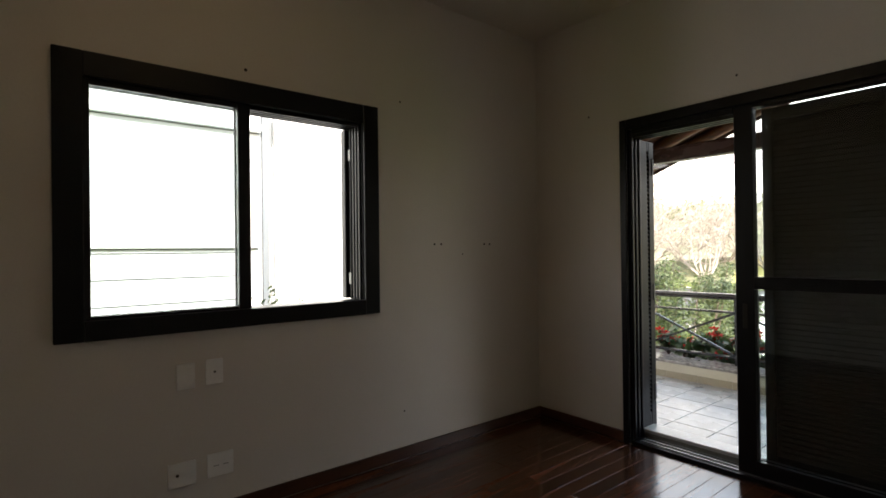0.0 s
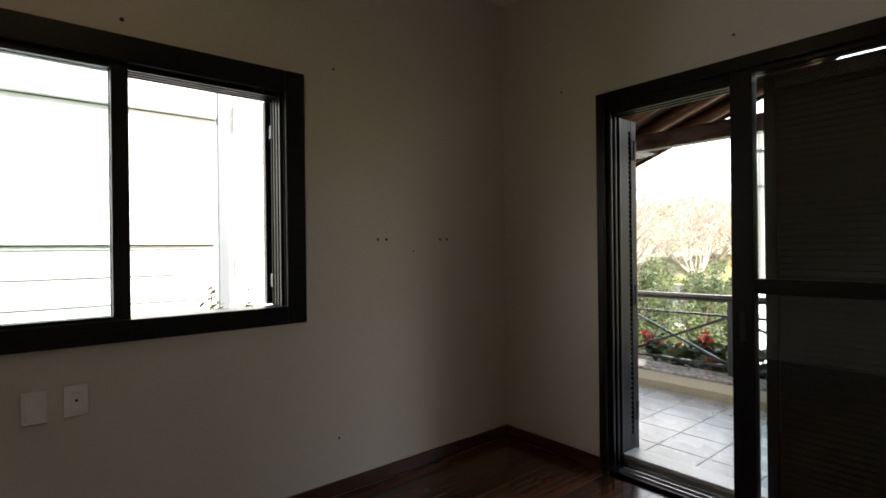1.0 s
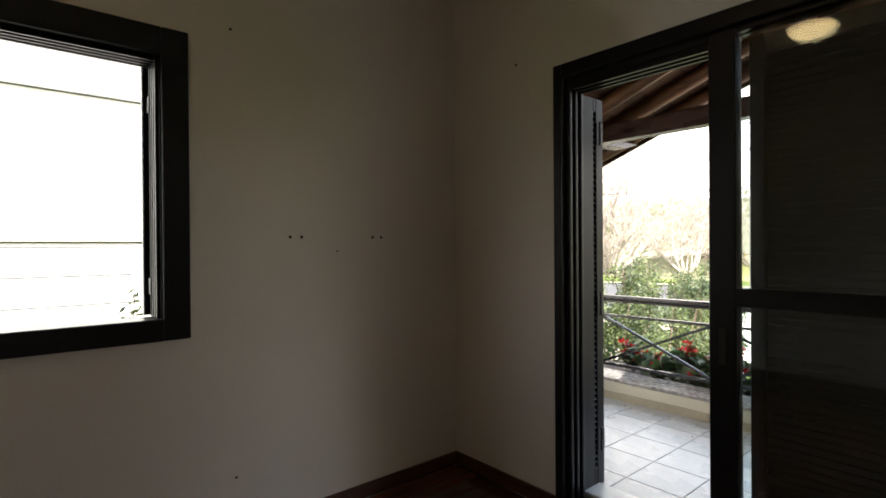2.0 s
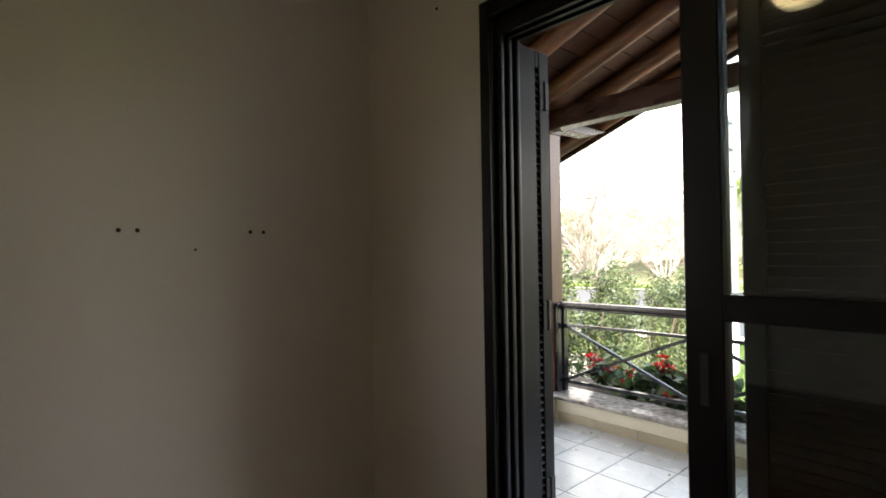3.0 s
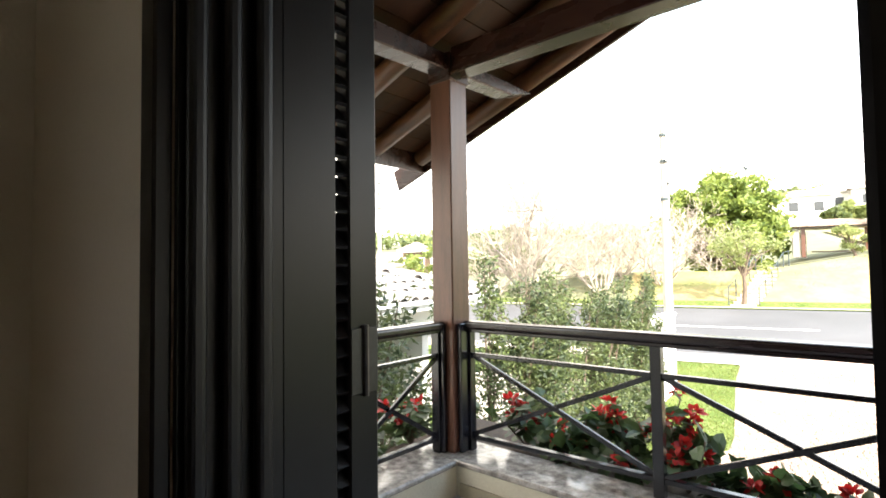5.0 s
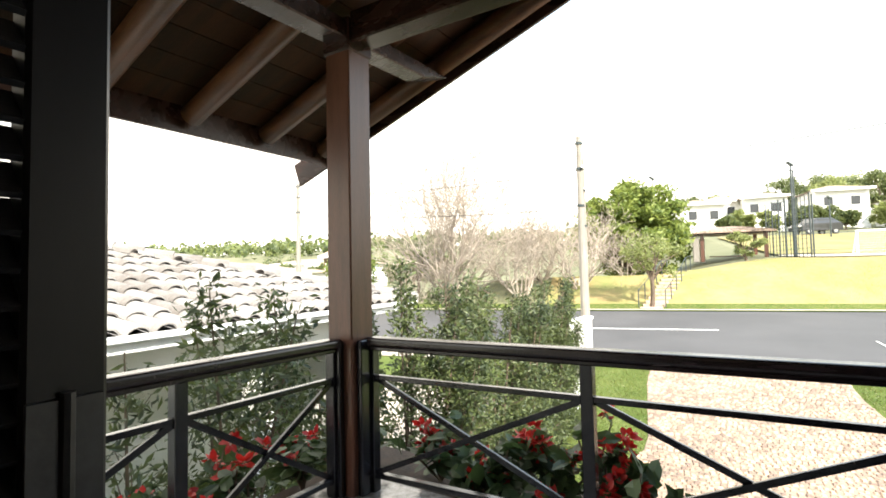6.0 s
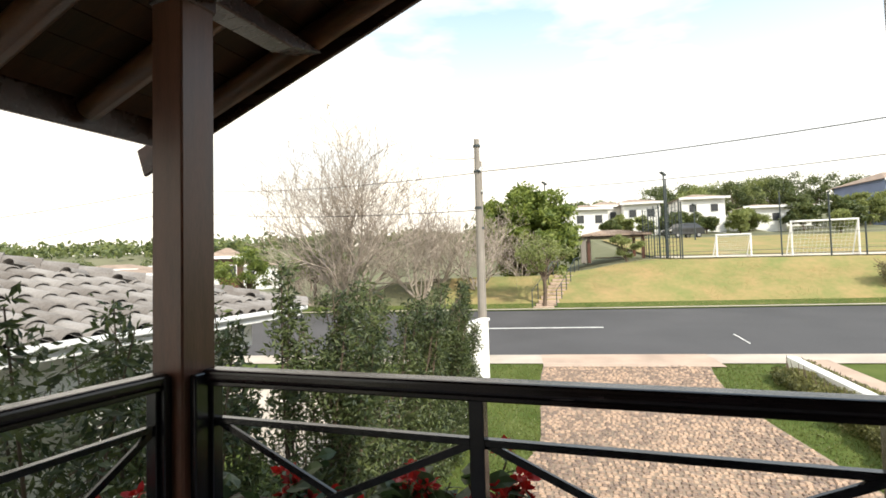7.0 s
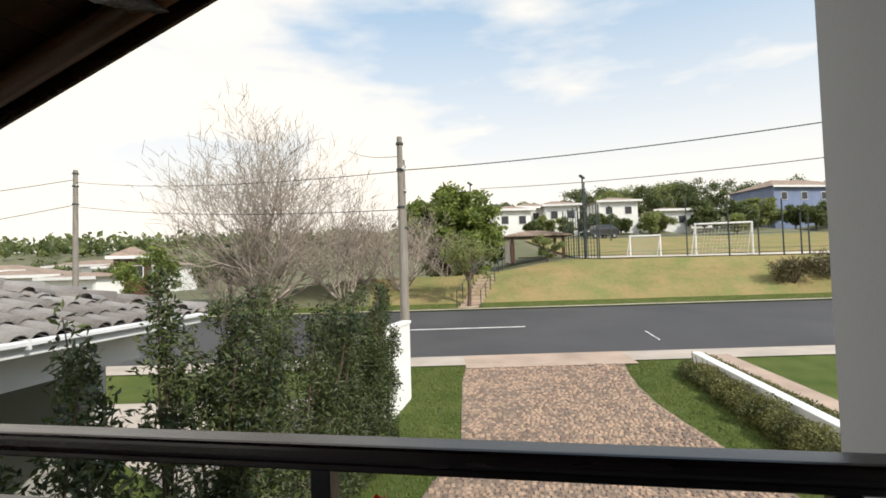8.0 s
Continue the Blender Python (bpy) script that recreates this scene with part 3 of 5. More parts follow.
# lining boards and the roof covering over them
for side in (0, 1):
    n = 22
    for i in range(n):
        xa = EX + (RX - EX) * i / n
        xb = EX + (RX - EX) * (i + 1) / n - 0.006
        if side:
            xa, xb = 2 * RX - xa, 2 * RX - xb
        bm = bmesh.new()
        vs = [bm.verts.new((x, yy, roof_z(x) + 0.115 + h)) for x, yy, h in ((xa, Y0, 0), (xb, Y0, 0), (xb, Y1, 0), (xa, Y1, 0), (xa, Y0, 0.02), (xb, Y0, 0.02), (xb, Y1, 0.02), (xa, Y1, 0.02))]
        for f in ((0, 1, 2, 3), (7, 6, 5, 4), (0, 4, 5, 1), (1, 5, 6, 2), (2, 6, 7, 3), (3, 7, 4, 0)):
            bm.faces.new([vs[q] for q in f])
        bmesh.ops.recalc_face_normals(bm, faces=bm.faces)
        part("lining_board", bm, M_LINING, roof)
    x0, x1 = (EX - 0.05, RX) if side == 0 else (2 * RX - EX + 0.05, RX)
    part("covering", bar((x0, (Y0 + Y1) / 2, roof_z(x0) + 0.17), (x1, (Y0 + Y1) / 2, roof_z(x1) + 0.17), Y1 - Y0 + 0.06, 0.06), M_FARROOF, roof, "clay tile covering")
    x0 = EX - 0.34 if side == 0 else 2 * RX - EX + 0.34
    part("barge_board", bar((x0, Y1 + 0.012, roof_z(x0) + 0.075), (RX, Y1 + 0.012, ridge_z + 0.075), 0.022, 0.17, 0.003), M_BEAM, roof)
part("eave_board", box(EX - 0.045, EX - 0.02, Y0, Y1 + 0.02, EZ - 0.02, EZ + 0.15, 0.003), M_BEAM, roof)


# ---------------------------------------------------------------- ground, road, paths
def ground():
    rs = [-900, -500, -300, -200, -140, -100, -80, -60, -50, -40] + [-34 + 2 * i for i in range(46)] + [66, 76, 90, 110, 140, 200, 300, 500, 900]
    ss = [-300, -120, -50, -20, -8, 0, 3, 5, 7, 9, 11, 13, 15, 15.9, 16, 25, 25.1, 26, 26.6, 27.2, 28, 28.8, 29.4, 30, 31, 33, 36, 40, 46, 52, 56, 59, 62, 70, 80, 95, 120, 160, 220, 300, 450, 700, 1000]
    rng = random.Random(3)
    verts = []
    for s in ss:
        for r in rs:
            z = ground_z(r, s)
            if 27 < s < 60:
                z += rng.uniform(-0.05, 0.05)
            elif s >= 60:
                z += rng.uniform(-0.3, 0.3)
            if 15.95 <= s <= 25.05:
                z -= 0.06
            verts.append(street(r, s, z))
    w = len(rs)
    faces = [(i * w + j, i * w + j + 1, i * w + w + j + 1, i * w + w + j) for i in range(len(ss) - 1) for j in range(w - 1)]
    me = bpy.data.meshes.new("ground")
    me.from_pydata(verts, [], faces)
    me.materials.append(M_GRASS)
    me.materials.append(M_DRYGRASS)
    me.materials.append(M_MEADOW)
    for p in me.polygons:
        c = sum((Vector(verts[v]) for v in p.vertices), Vector()) / 4 - EYE
        if c.dot(N) > 26.3:
            p.material_index = 1 if c.dot(N) < 31.5 and c.dot(U) > -3.5 else 2
    ob = new("ground", me)
    return tagged(ob, "grassy ground rising in a dry bank beyond the road", "ground", kind="structure")


ground()
draped("road", lambda s: (-120, 140), 16.0, 25.0, 6, 26, 0.0, M_ASPH, "dark grey asphalt street", "road")
draped("pavement", lambda s: (-120, 140), 14.75, 16.0, 2, 52, 0.03, M_CONC, "pale concrete pavement along the street", "pavement")
draped("kerb", lambda s: (-120, 140), 25.0, 25.22, 1, 52, 0.07, M_CONC, "pale concrete kerb at the foot of the bank", "kerb")
draped("road_line", lambda s: (-3.4, 3.2), 20.42, 20.58, 1, 14, 0.012, M_PAINTLINE, "white painted line on the asphalt", "road line")


# ---------------------------------------------------------------- driveway and lawns
def left_edge(s):
    return lerp(((2, -1.6), (6.5, -0.9), (8.3, -0.30), (9.4, 0.22), (11.2, 0.30), (13.4, 0.40), (15.0, 0.62)), s)


def right_edge(s):
    return lerp(((2, 5.6), (8, 5.08), (9.4, 4.91), (10.5, 4.75), (11.4, 4.64), (12.6, 4.68), (13.7, 4.83), (15.0, 5.15)), s)


draped("driveway", lambda s: (left_edge(s), right_edge(s)), 1.5, 14.75, 24, 8, 0.012, M_BED, "sandy bed of the cobbled driveway", "driveway")
draped("driveway_apron", lambda s: (0.55, 5.4), 14.4, 16.0, 2, 4, 0.036, M_PINKCONC, "pinkish concrete apron crossing the pavement", "driveway")


def cobbles():
    rng = random.Random(11)
    verts, faces = [], []
    s = 4.2
    row = 0
    while s < 14.5:
        step = 0.098
        r = left_edge(s) + 0.04 + (row % 2) * 0.05
        while r < right_edge(s) - 0.05:
            cx, cy = r + rng.uniform(-0.022, 0.022), s + rng.uniform(-0.030, 0.030)
            h = 0.030 + rng.uniform(-0.006, 0.008)
            a, b = rng.uniform(0.030, 0.050), rng.uniform(0.030, 0.048)
            z = ground_z(cx, cy)
            i = len(verts)
            for k, (hh, q) in enumerate(((0.008, 1.0), (h, 0.74))):
                for sx, sy in ((-1, -1), (1, -1), (1, 1), (-1, 1)):
                    verts.append(street(cx + sx * a * q * rng.uniform(0.88, 1.06), cy + sy * b * q * rng.uniform(0.88, 1.06), z + hh))
            faces += [(i + 4, i + 5, i + 6, i + 7), (i, i + 1, i + 5, i + 4), (i + 1, i + 2, i + 6, i + 5), (i + 2, i + 3, i + 7, i + 6), (i + 3, i, i + 4, i + 7)]
            r += step * rng.uniform(0.95, 1.1)
        s += step
        row += 1
    me = bpy.data.meshes.new("driveway_cobbles")
    me.from_pydata(verts, [], faces)
    me.materials.append(M_COBBLE)
    return tagged(new("driveway_cobbles", me), "small mixed brown and pink cobbles set in the driveway", "cobbles", kind="stuff")


cobbles()


def tuft_field(name, label, n, region, height, material, seed):
    """Short grass blades standing in a region (r0, r1, s0, s1) where keep(r, s) holds."""
    rng = random.Random(seed)
    verts, faces = [], []
    r0, r1, s0, s1, keep = region
    while n:
        r, s = rng.uniform(r0, r1), rng.uniform(s0, s1)
        n -= 1
        if not keep(r, s):
            continue
        p = street(r, s, ground_z(r, s))
        a = rng.uniform(0, math.pi)
        w = Vector((math.cos(a), math.sin(a), 0)) * height * rng.uniform(0.25, 0.5)
        t = Vector((rng.uniform(-1, 1), rng.uniform(-1, 1), 0)) * height * 0.6 + Vector((0, 0, height * rng.uniform(0.6, 1.3)))
        i = len(verts)
        verts += [p - w, p + w, p + t]
        faces.append((i, i + 1, i + 2))
    me = bpy.data.meshes.new(name)
    me.from_pydata(verts, [], faces)
    me.materials.append(material)
    return tagged(new(name, me), label, "grass", kind="stuff")


M_BLADE = leaf_mat("lawn_blade", (0.165, 0.19, 0.05), (0.105, 0.135, 0.034), 0.3, 0.2)
M_DRYBLADE = leaf_mat("bank_blade", (0.36, 0.285, 0.13), (0.235, 0.24, 0.09), 0.25, 0.12)
tuft_field("lawn_grass", "short green lawn beside the driveway", 70000, (-3.6, 8.6, 4.5, 14.7, lambda r, s: r < left_edge(s) - 0.02 or right_edge(s) + 0.02 < r < 6.3), 0.035, M_BLADE, 21)
tuft_field("bank_grass", "rough dry grass on the bank across the street", 36000, (-8, 24, 25.4, 31, lambda r, s: not 0.9 + 0.36 * (s - 26) < r < 2.0 + 0.36 * (s - 26)), 0.032, M_DRYBLADE, 22)

# ---------------------------------------------------------------- boundary wall, neighbour's house
bw = bmesh.new()
box(-2.58, -2.42, 8.8, 12.6, -2.75, -0.02, 0.01, bw)
box(-2.61, -2.39, 8.77, 12.63, -0.02, 0.05, 0.008, bw)
draped("neighbour_drive", lambda s: (lerp(((7.6, -5.0), (8.4, -6.4), (12, -12.0), (14.75, -14.0)), s) + 0.24 * (s - 1.2), -3.78 + 0.24 * (s - 0.9)), 0.5, 12.4, 20, 6, 0.014, M_CONC, "pale concrete drive beside the neighbouring house", "driveway")
setting("boundary_wall", bw, M_WHITE, "white rendered boundary wall between the gardens", "wall")


def neighbour():
    h = thing("neighbour_house", (-6, 0, -2.6), "white rendered neighbouring house with a pale tiled hip roof", "house")
    part("wall", box(-9.5, -4.5, -9.0, -0.62, -2.7, 3.9), M_DIMWALL, h)
    part("wall", box(-9.5, -5.0, -0.62, 2.0, -2.7, 3.9), M_DIMWALL, h)
    part("pilaster", box(-5.0, -4.90, -0.30, -0.12, -2.7, 4.38, 0.008), M_DIMWALL, h)
    part("lintel_band", box(-5.0, -4.93, -0.62, 2.0, 4.38, 3.9, 0.008), M_DIMWALL, h)
    part("string_course", box(-4.5, -4.44, -9.0, -0.70, 1.40, 1.47, 0.01), M_DIMWALL, h)
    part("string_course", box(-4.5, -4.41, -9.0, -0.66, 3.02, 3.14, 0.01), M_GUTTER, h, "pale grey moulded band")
    part("cornice", box(-4.5, -4.30, -9.0, -0.64, 3.55, 3.9, 0.02), M_DIMWALL, h)
    # thin dark strips paint the shadow lines of the bands and corners
    for z, y1 in ((1.02, -1.0), (0.70, -0.72), (1.335, -0.9), (1.385, -0.70), (3.005, -0.66), (3.535, -0.64)):
        part("shadow_line", box(-4.5, -4.492, -9.0, y1, z, z + 0.014), M_SHADE, h)
    part("shadow_line", box(-4.503, -4.49, -0.64, -0.62, -2.7, 3.5), M_SHADE, h)
    part("shadow_line", box(-4.905, -4.89, -0.31, -0.30, -2.7, 4.38), M_SHADE, h)
    # the low veranda wing follows the slant of the plots
    hub = Vector((-4.14, 7.72, 0))
    wing = Matrix.Translation(hub + Vector((-0.02, -0.04, 0))) @ Matrix.Rotation(radians(9.5), 4, "Z") @ Matrix.Translation(-hub)

    def turned(bm):
        bmesh.ops.transform(bm, matrix=wing, verts=bm.verts)
        return bm

    part("veranda_beam", turned(box(-5.0, -4.75, 1.6, 7.1, 0.12, 0.62, 0.006)), M_WHITE, h)
    part("veranda_beam", turned(box(-12.3, -5.0, 6.85, 7.1, 0.12, 0.62, 0.006)), M_WHITE, h)
    for y in (1.6, 4.4):
        part("veranda_pier", turned(box(-5.0, -4.77, y, y + 0.33, -2.7, 0.12, 0.006)), M_WHITE, h)
    part("wall", turned(box(-12.3, -7.6, 1.6, 6.85, -2.7, 0.62)), M_WHITE, h)
    part("wall", turned(box(-7.6, -5.25, 6.87, 7.08, -2.7, 0.12)), M_DIMWALL, h)
    part("wall", turned(box(-7.6, -5.0, 1.6, 1.8, -2.7, 0.62)), M_WHITE, h)
    part("soffit", turned(box(-12.9, -4.2, 1.5, 7.65, 0.62, 0.66)), M_WHITE, h)
    part("fascia", turned(box(-4.22, -4.18, 1.5, 7.69, 0.54, 0.69, 0.006)), M_GUTTER, h)
    part("fascia", turned(box(-12.9, -4.22, 7.65, 7.69, 0.54, 0.69, 0.006)), M_GUTTER, h)
    g = part("gutter", turned(box(-4.18, -4.10, 1.5, 7.75, 0.63, 0.70, 0.018)), M_GUTTER, h, "white painted gutter")
    part("bracket", turned(box(-4.19, -4.09, 4.6, 4.63, 0.61, 0.71)), M_GUTTER, g)
    # tiles: barrel pieces on the slope that faces the balcony and on the street hip
    tw, tl = 0.27, 0.42
    verts = []
    seg = 6
    for ring, yy in enumerate((0.0, tl + 0.05)):
        for k in range(seg + 1):
            a = math.pi * k / seg
            rr = 0.112 if ring == 0 else 0.096
            verts.append((-math.cos(a) * rr, yy, math.sin(a) * rr * 0.70 + (0.030 if ring == 0 else 0.0)))
    faces = [(k, k + 1, seg + 2 + k, seg + 1 + k) for k in range(seg)]
    # thickness at the lower lip
    lip = len(verts)
    for k in range(seg + 1):
        a = math.pi * k / seg
        verts.append((-math.cos(a) * 0.102, 0.0, math.sin(a) * 0.102 * 0.70 + 0.020))
    faces += [(k + 1, k, lip + k, lip + k + 1) for k in range(seg)]
    # the channel beside the barrel
    ch = len(verts)
    for yy, zz in ((0.0, 0.016), (tl + 0.05, 0.0)):
        for dx, dz in ((0.095, 0.012), (0.135, -0.006), (0.175, 0.012)):
            verts.append((dx, yy, zz + dz))
    faces += [(ch, ch + 1, ch + 4, ch + 3), (ch + 1, ch + 2, ch + 5, ch + 4)]
    me = bpy.data.meshes.new("roof_tile")
    me.from_pydata(verts, [], faces)
    me.polygons.foreach_set("use_smooth", [True] * len(me.polygons))
    me.materials.append(M_RTILE)
    slope = 0.268
    pitch = math.atan(slope)
    x0, y1, z0 = -4.14, 7.72, 0.665
    spots = []
    rows = int(4.5 / (tl * math.cos(pitch)))
    for i in range(rows):
        run = i * tl * math.cos(pitch)
        y = 1.55
        while y < y1 - run - 0.1:
            spots.append((Matrix.Translation((x0 - run, y, z0 + run * slope)) @ Matrix.Rotation(radians(90), 4, "Z") @ Matrix.Rotation(pitch, 4, "X"), (x0 - run, y)))
            y += tw
        x = x0 - run - 0.1
        while x > -12.9 + run:
            spots.append((Matrix.Translation((x, y1 - run, z0 + run * slope)) @ Matrix.Rotation(radians(180), 4, "Z") @ Matrix.Rotation(pitch, 4, "X"), (x - 20, y1 - run)))
            x -= tw
    # sheet under the tiles, coloured dark to paint the shade between barrels
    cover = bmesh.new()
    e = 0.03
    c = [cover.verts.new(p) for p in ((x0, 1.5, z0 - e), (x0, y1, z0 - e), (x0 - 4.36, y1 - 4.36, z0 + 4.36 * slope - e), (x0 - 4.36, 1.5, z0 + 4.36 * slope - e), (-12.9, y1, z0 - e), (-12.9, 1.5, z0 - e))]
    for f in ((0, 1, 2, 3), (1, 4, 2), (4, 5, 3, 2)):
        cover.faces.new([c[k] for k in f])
    roof = part("roof", turned(cover), M_SHADE, h, "weathered grey-brown barrel tile roof")
    spots.sort(key=lambda q: -q[1][0] * 1.0 + abs(q[1][1] - 5.0) * 0.6)
    rng = random.Random(5)
    o = ORIGIN[h.name]
    back = Matrix.Translation(-o) @ wing
    jit = lambda: Matrix.Rotation(rng.gauss(0, 0.012), 4, "Z") @ Matrix.Translation((rng.gauss(0, 0.004), rng.gauss(0, 0.01), abs(rng.gauss(0, 0.004))))
    for m, _ in spots[:300]:
        t = link("tile", me, roof)
        t.matrix_basis = back @ m @ jit()
    vs, fs = [], []
    for m, _ in spots[300:]:
        mm = back @ m @ jit()
        i = len(vs)
        vs += [mm @ Vector(v) for v in verts]
        fs += [tuple(i + q for q in f) for f in faces]
    rest = bpy.data.meshes.new("tiles")
    rest.from_pydata(vs, [], fs)
    rest.polygons.foreach_set("use_smooth", [True] * len(rest.polygons))
    rest.materials.append(M_RTILE_S)
    tagged(link("tiles", rest, roof), kind="stuff")
    # ridge caps over the hip and the ridge
    cap = bpy.data.meshes.new("ridge_cap")
    cv = [(-math.cos(math.pi * k / 6) * rr, yy, math.sin(math.pi * k / 6) * rr) for yy, rr in ((0, 0.150), (0.46, 0.118)) for k in range(7)]
    cap.from_pydata(cv, [], [(k, k + 1, 8 + k, 7 + k) for k in range(6)] + [(6, 5, 4, 3, 2, 1, 0)])
    cap.materials.append(M_RTILE)
    for a, b in (((x0, y1, z0 + 0.035), (x0 - 4.38, y1 - 4.38, z0 + 4.38 * slope + 0.045)), ((x0 - 4.38, y1 - 4.38, z0 + 4.38 * slope + 0.045), (x0 - 4.38, 1.5, z0 + 4.38 * slope + 0.045))):
        a, b = Vector(a), Vector(b)
        n = int((b - a).length / 0.40)
        d = (b - a).normalized()
        side = d.cross(Vector((0, 0, 1))).normalized()
        q = Matrix((side, d, side.cross(d))).transposed().to_4x4()
        for i in range(n):
            t = link("ridge_cap", cap, roof)
            t.matrix_basis = back @ Matrix.Translation(a + d * 0.40 * i) @ q
    return h


neighbour()


# ---------------------------------------------------------------- plants by the wall
def shrub(seed, x, y, top, spread, count, label, gap=-0.10):
    rng = random.Random(seed)
    g = -2.55 + max(0, (y - 6)) * 0.1
    t = thing("hedge_shrub", (x, y, g), label, "shrub", "hedge shrubs along the wall")
    bm = bmesh.new()
    spots = []
    h = top - g
    for k in range(rng.randint(3, 4)):
        lean = Vector((rng.gauss(0, spread * 0.45), rng.gauss(0, spread * 0.5), 0))
        hh = h * rng.uniform(0.72, 1.0) if k else h
        pts = [Vector((x, y, g)) + lean * (q * q) * 1.1 + Vector((rng.gauss(0, 0.02), rng.gauss(0, 0.02), hh * q)) for q in (0, 0.25, 0.5, 0.75, 1)]
        tube(pts, [0.026, 0.021, 0.016, 0.011, 0.004], 5, bm)
        n = int(count / 3.5)
        for _ in range(n):
            q = rng.betavariate(1.3, 1.2)
            i = min(3, int(q * 4))
            p = pts[i].lerp(pts[i + 1], q * 4 - i)
            wide = spread * (0.22 + 0.95 * math.sin(math.pi * min(1, q * 0.86 + 0.06)) ** 0.8) * (1.05 - 0.62 * q)
            c = noise.noise(Vector((p.x * 4 + seed, p.y * 4, p.z * 3.2 + k * 7)))
            if c < gap:
                continue
            a = rng.uniform(0, 2 * math.pi)
            rad = wide * rng.random() ** 0.6
            spots.append(p + Vector((math.cos(a) * rad, math.sin(a) * rad, rng.gauss(0, 0.05))))
    # side twigs
    for p in spots[::60]:
        q = Vector((x + (p.x - x) * 0.3, y + (p.y - y) * 0.3, p.z - 0.16))
        tube([q, p], [0.006, 0.002], 3, bm)
    part("trunk", bm, M_TRUNK, t)
    me = leaves([p - Vector((x, y, g)) for p in spots], 0.078, 0.026, rng)
    me.materials.append(M_HEDGE)
    link("foliage", me, t)
    return t


HEDGE = ((0.3, 0.42), (0.75, 0.5), (1.2, 0.66), (1.6, 0.80), (2.25, 1.10), (2.85, 1.08), (3.28, 0.86), (3.80, 1.0), (4.46, 1.28), (5.0, 0.98), (5.3, 1.10), (5.65, 1.06), (6.05, 1.08), (6.6, 1.20), (7.0, 0.90), (7.4, 0.86), (7.8, 0.94), (8.2, 1.02), (8.6, 1.24), (9.0, 1.0), (9.5, 0.98), (9.95, 0.96), (10.35, 0.62))
for i, (y, top) in enumerate(HEDGE):
    dense = y > 4.8
    x = lerp(((0, -1.75), (5, -1.92), (8, -2.08), (10.5, -2.24)), y) + 0.07 * math.sin(i * 2.1)
    wide = lerp(((2, 0.50), (2.9, 0.46), (3.3, 0.34), (4.5, 0.30), (5.0, 0.42), (6, 0.48), (8, 0.42), (10.5, 0.26)), y)
    shrub(100 + i, x, y, top, wide, 8200 if dense else 7000, "dense upright dark green hedge shrub" if dense else "slender upright dark green shrub with gaps", -0.08 if dense else (-0.32 if y < 3 else -0.16))
shrub(140, -2.25, -1.35, 1.03, 0.24, 1600, "thin young shrub growing beside the wall")
shrub(141, -2.25, -0.95, 0.97, 0.18, 900, "thin young shrub growing beside the wall")


def flower_plant(seed, x, y, h, wide, blooms, label):
    rng = random.Random(seed)
    t = thing("flower_plant", (x, y, 0.19), label, "flower plant", "flower plants in the planter")
    bm = bmesh.new()
    leaf_v, leaf_f, pet_v, pet_f = [], [], [], []

    def blade(vs, fs, p, d, ln, wd, rng):
        s = d.cross(Vector((rng.gauss(0, 1), rng.gauss(0, 1), 1.2))).normalized()
        n = s.cross(d)
        i = len(vs)
        vs += [p, p + d * ln * 0.3 + s * wd * 0.45 + n * wd * 0.12, p + d * ln * 0.7 + s * wd * 0.38 - n * ln * 0.02, p + d * ln - n * ln * 0.12, p + d * ln * 0.7 - s * wd * 0.38 - n * ln * 0.02, p + d * ln * 0.3 - s * wd * 0.45 + n * wd * 0.12, p + d * ln * 0.5]
        fs += [(i, i + 1, i + 6), (i + 1, i + 2, i + 6), (i + 2, i + 3, i + 6), (i + 3, i + 4, i + 6), (i + 4, i + 5, i + 6), (i + 5, i, i + 6)]

    tips = []
    for k in range(9):
        a = rng.uniform(0, 2 * math.pi)
        rad = wide * rng.uniform(0.3, 1.0)
        tip = Vector((math.cos(a) * rad, math.sin(a) * rad * 0.7, h * rng.uniform(0.5, 1.0)))
        mid = tip * 0.5 + Vector((rng.gauss(0, 0.03), rng.gauss(0, 0.03), 0.04))
        tube([Vector((0, 0, 0)), mid, tip], [0.007, 0.005, 0.003], 4, bm)
        tips.append(tip)
        for q in range(8):
            w = rng.uniform(0.25, 1.0)
            p = (mid * (2 * w) if w < 0.5 else mid.lerp(tip, 2 * w - 1)) + Vector((rng.gauss(0, 0.03), rng.gauss(0, 0.03), rng.gauss(0, 0.02)))
            d = Vector((rng.gauss(0, 1), rng.gauss(0, 1), rng.gauss(0.15, 0.4))).normalized()
            blade(leaf_v, leaf_f, p, d, rng.uniform(0.06, 0.12), rng.uniform(0.04, 0.075), rng)
    for k in range(blooms):
        c = tips[k % len(tips)] + Vector((rng.gauss(0, 0.02), rng.gauss(0, 0.02), 0.02))
        for q in range(16):
            d = Vector((rng.gauss(0, 1), rng.gauss(0, 1), rng.gauss(0.4, 0.7))).normalized()
            blade(pet_v, pet_f, c + d * 0.012, d, rng.uniform(0.03, 0.05), 0.03, rng)
    part_o = ORIGIN[t.name]
    bmesh.ops.translate(bm, verts=bm.verts, vec=part_o)
    part("trunk", bm, M_TRUNK, t)
    me = bpy.data.meshes.new("foliage")
    me.from_pydata(leaf_v, [], leaf_f)
    me.materials.append(M_POTLEAF)
    link("foliage", me, t)
    if blooms:
        me = bpy.data.meshes.new("blossom")
        me.from_pydata(pet_v, [], pet_f)
        me.materials.append(M_PETAL)
        link("blossom", me, t, "clusters of bright red flowers")
    return t


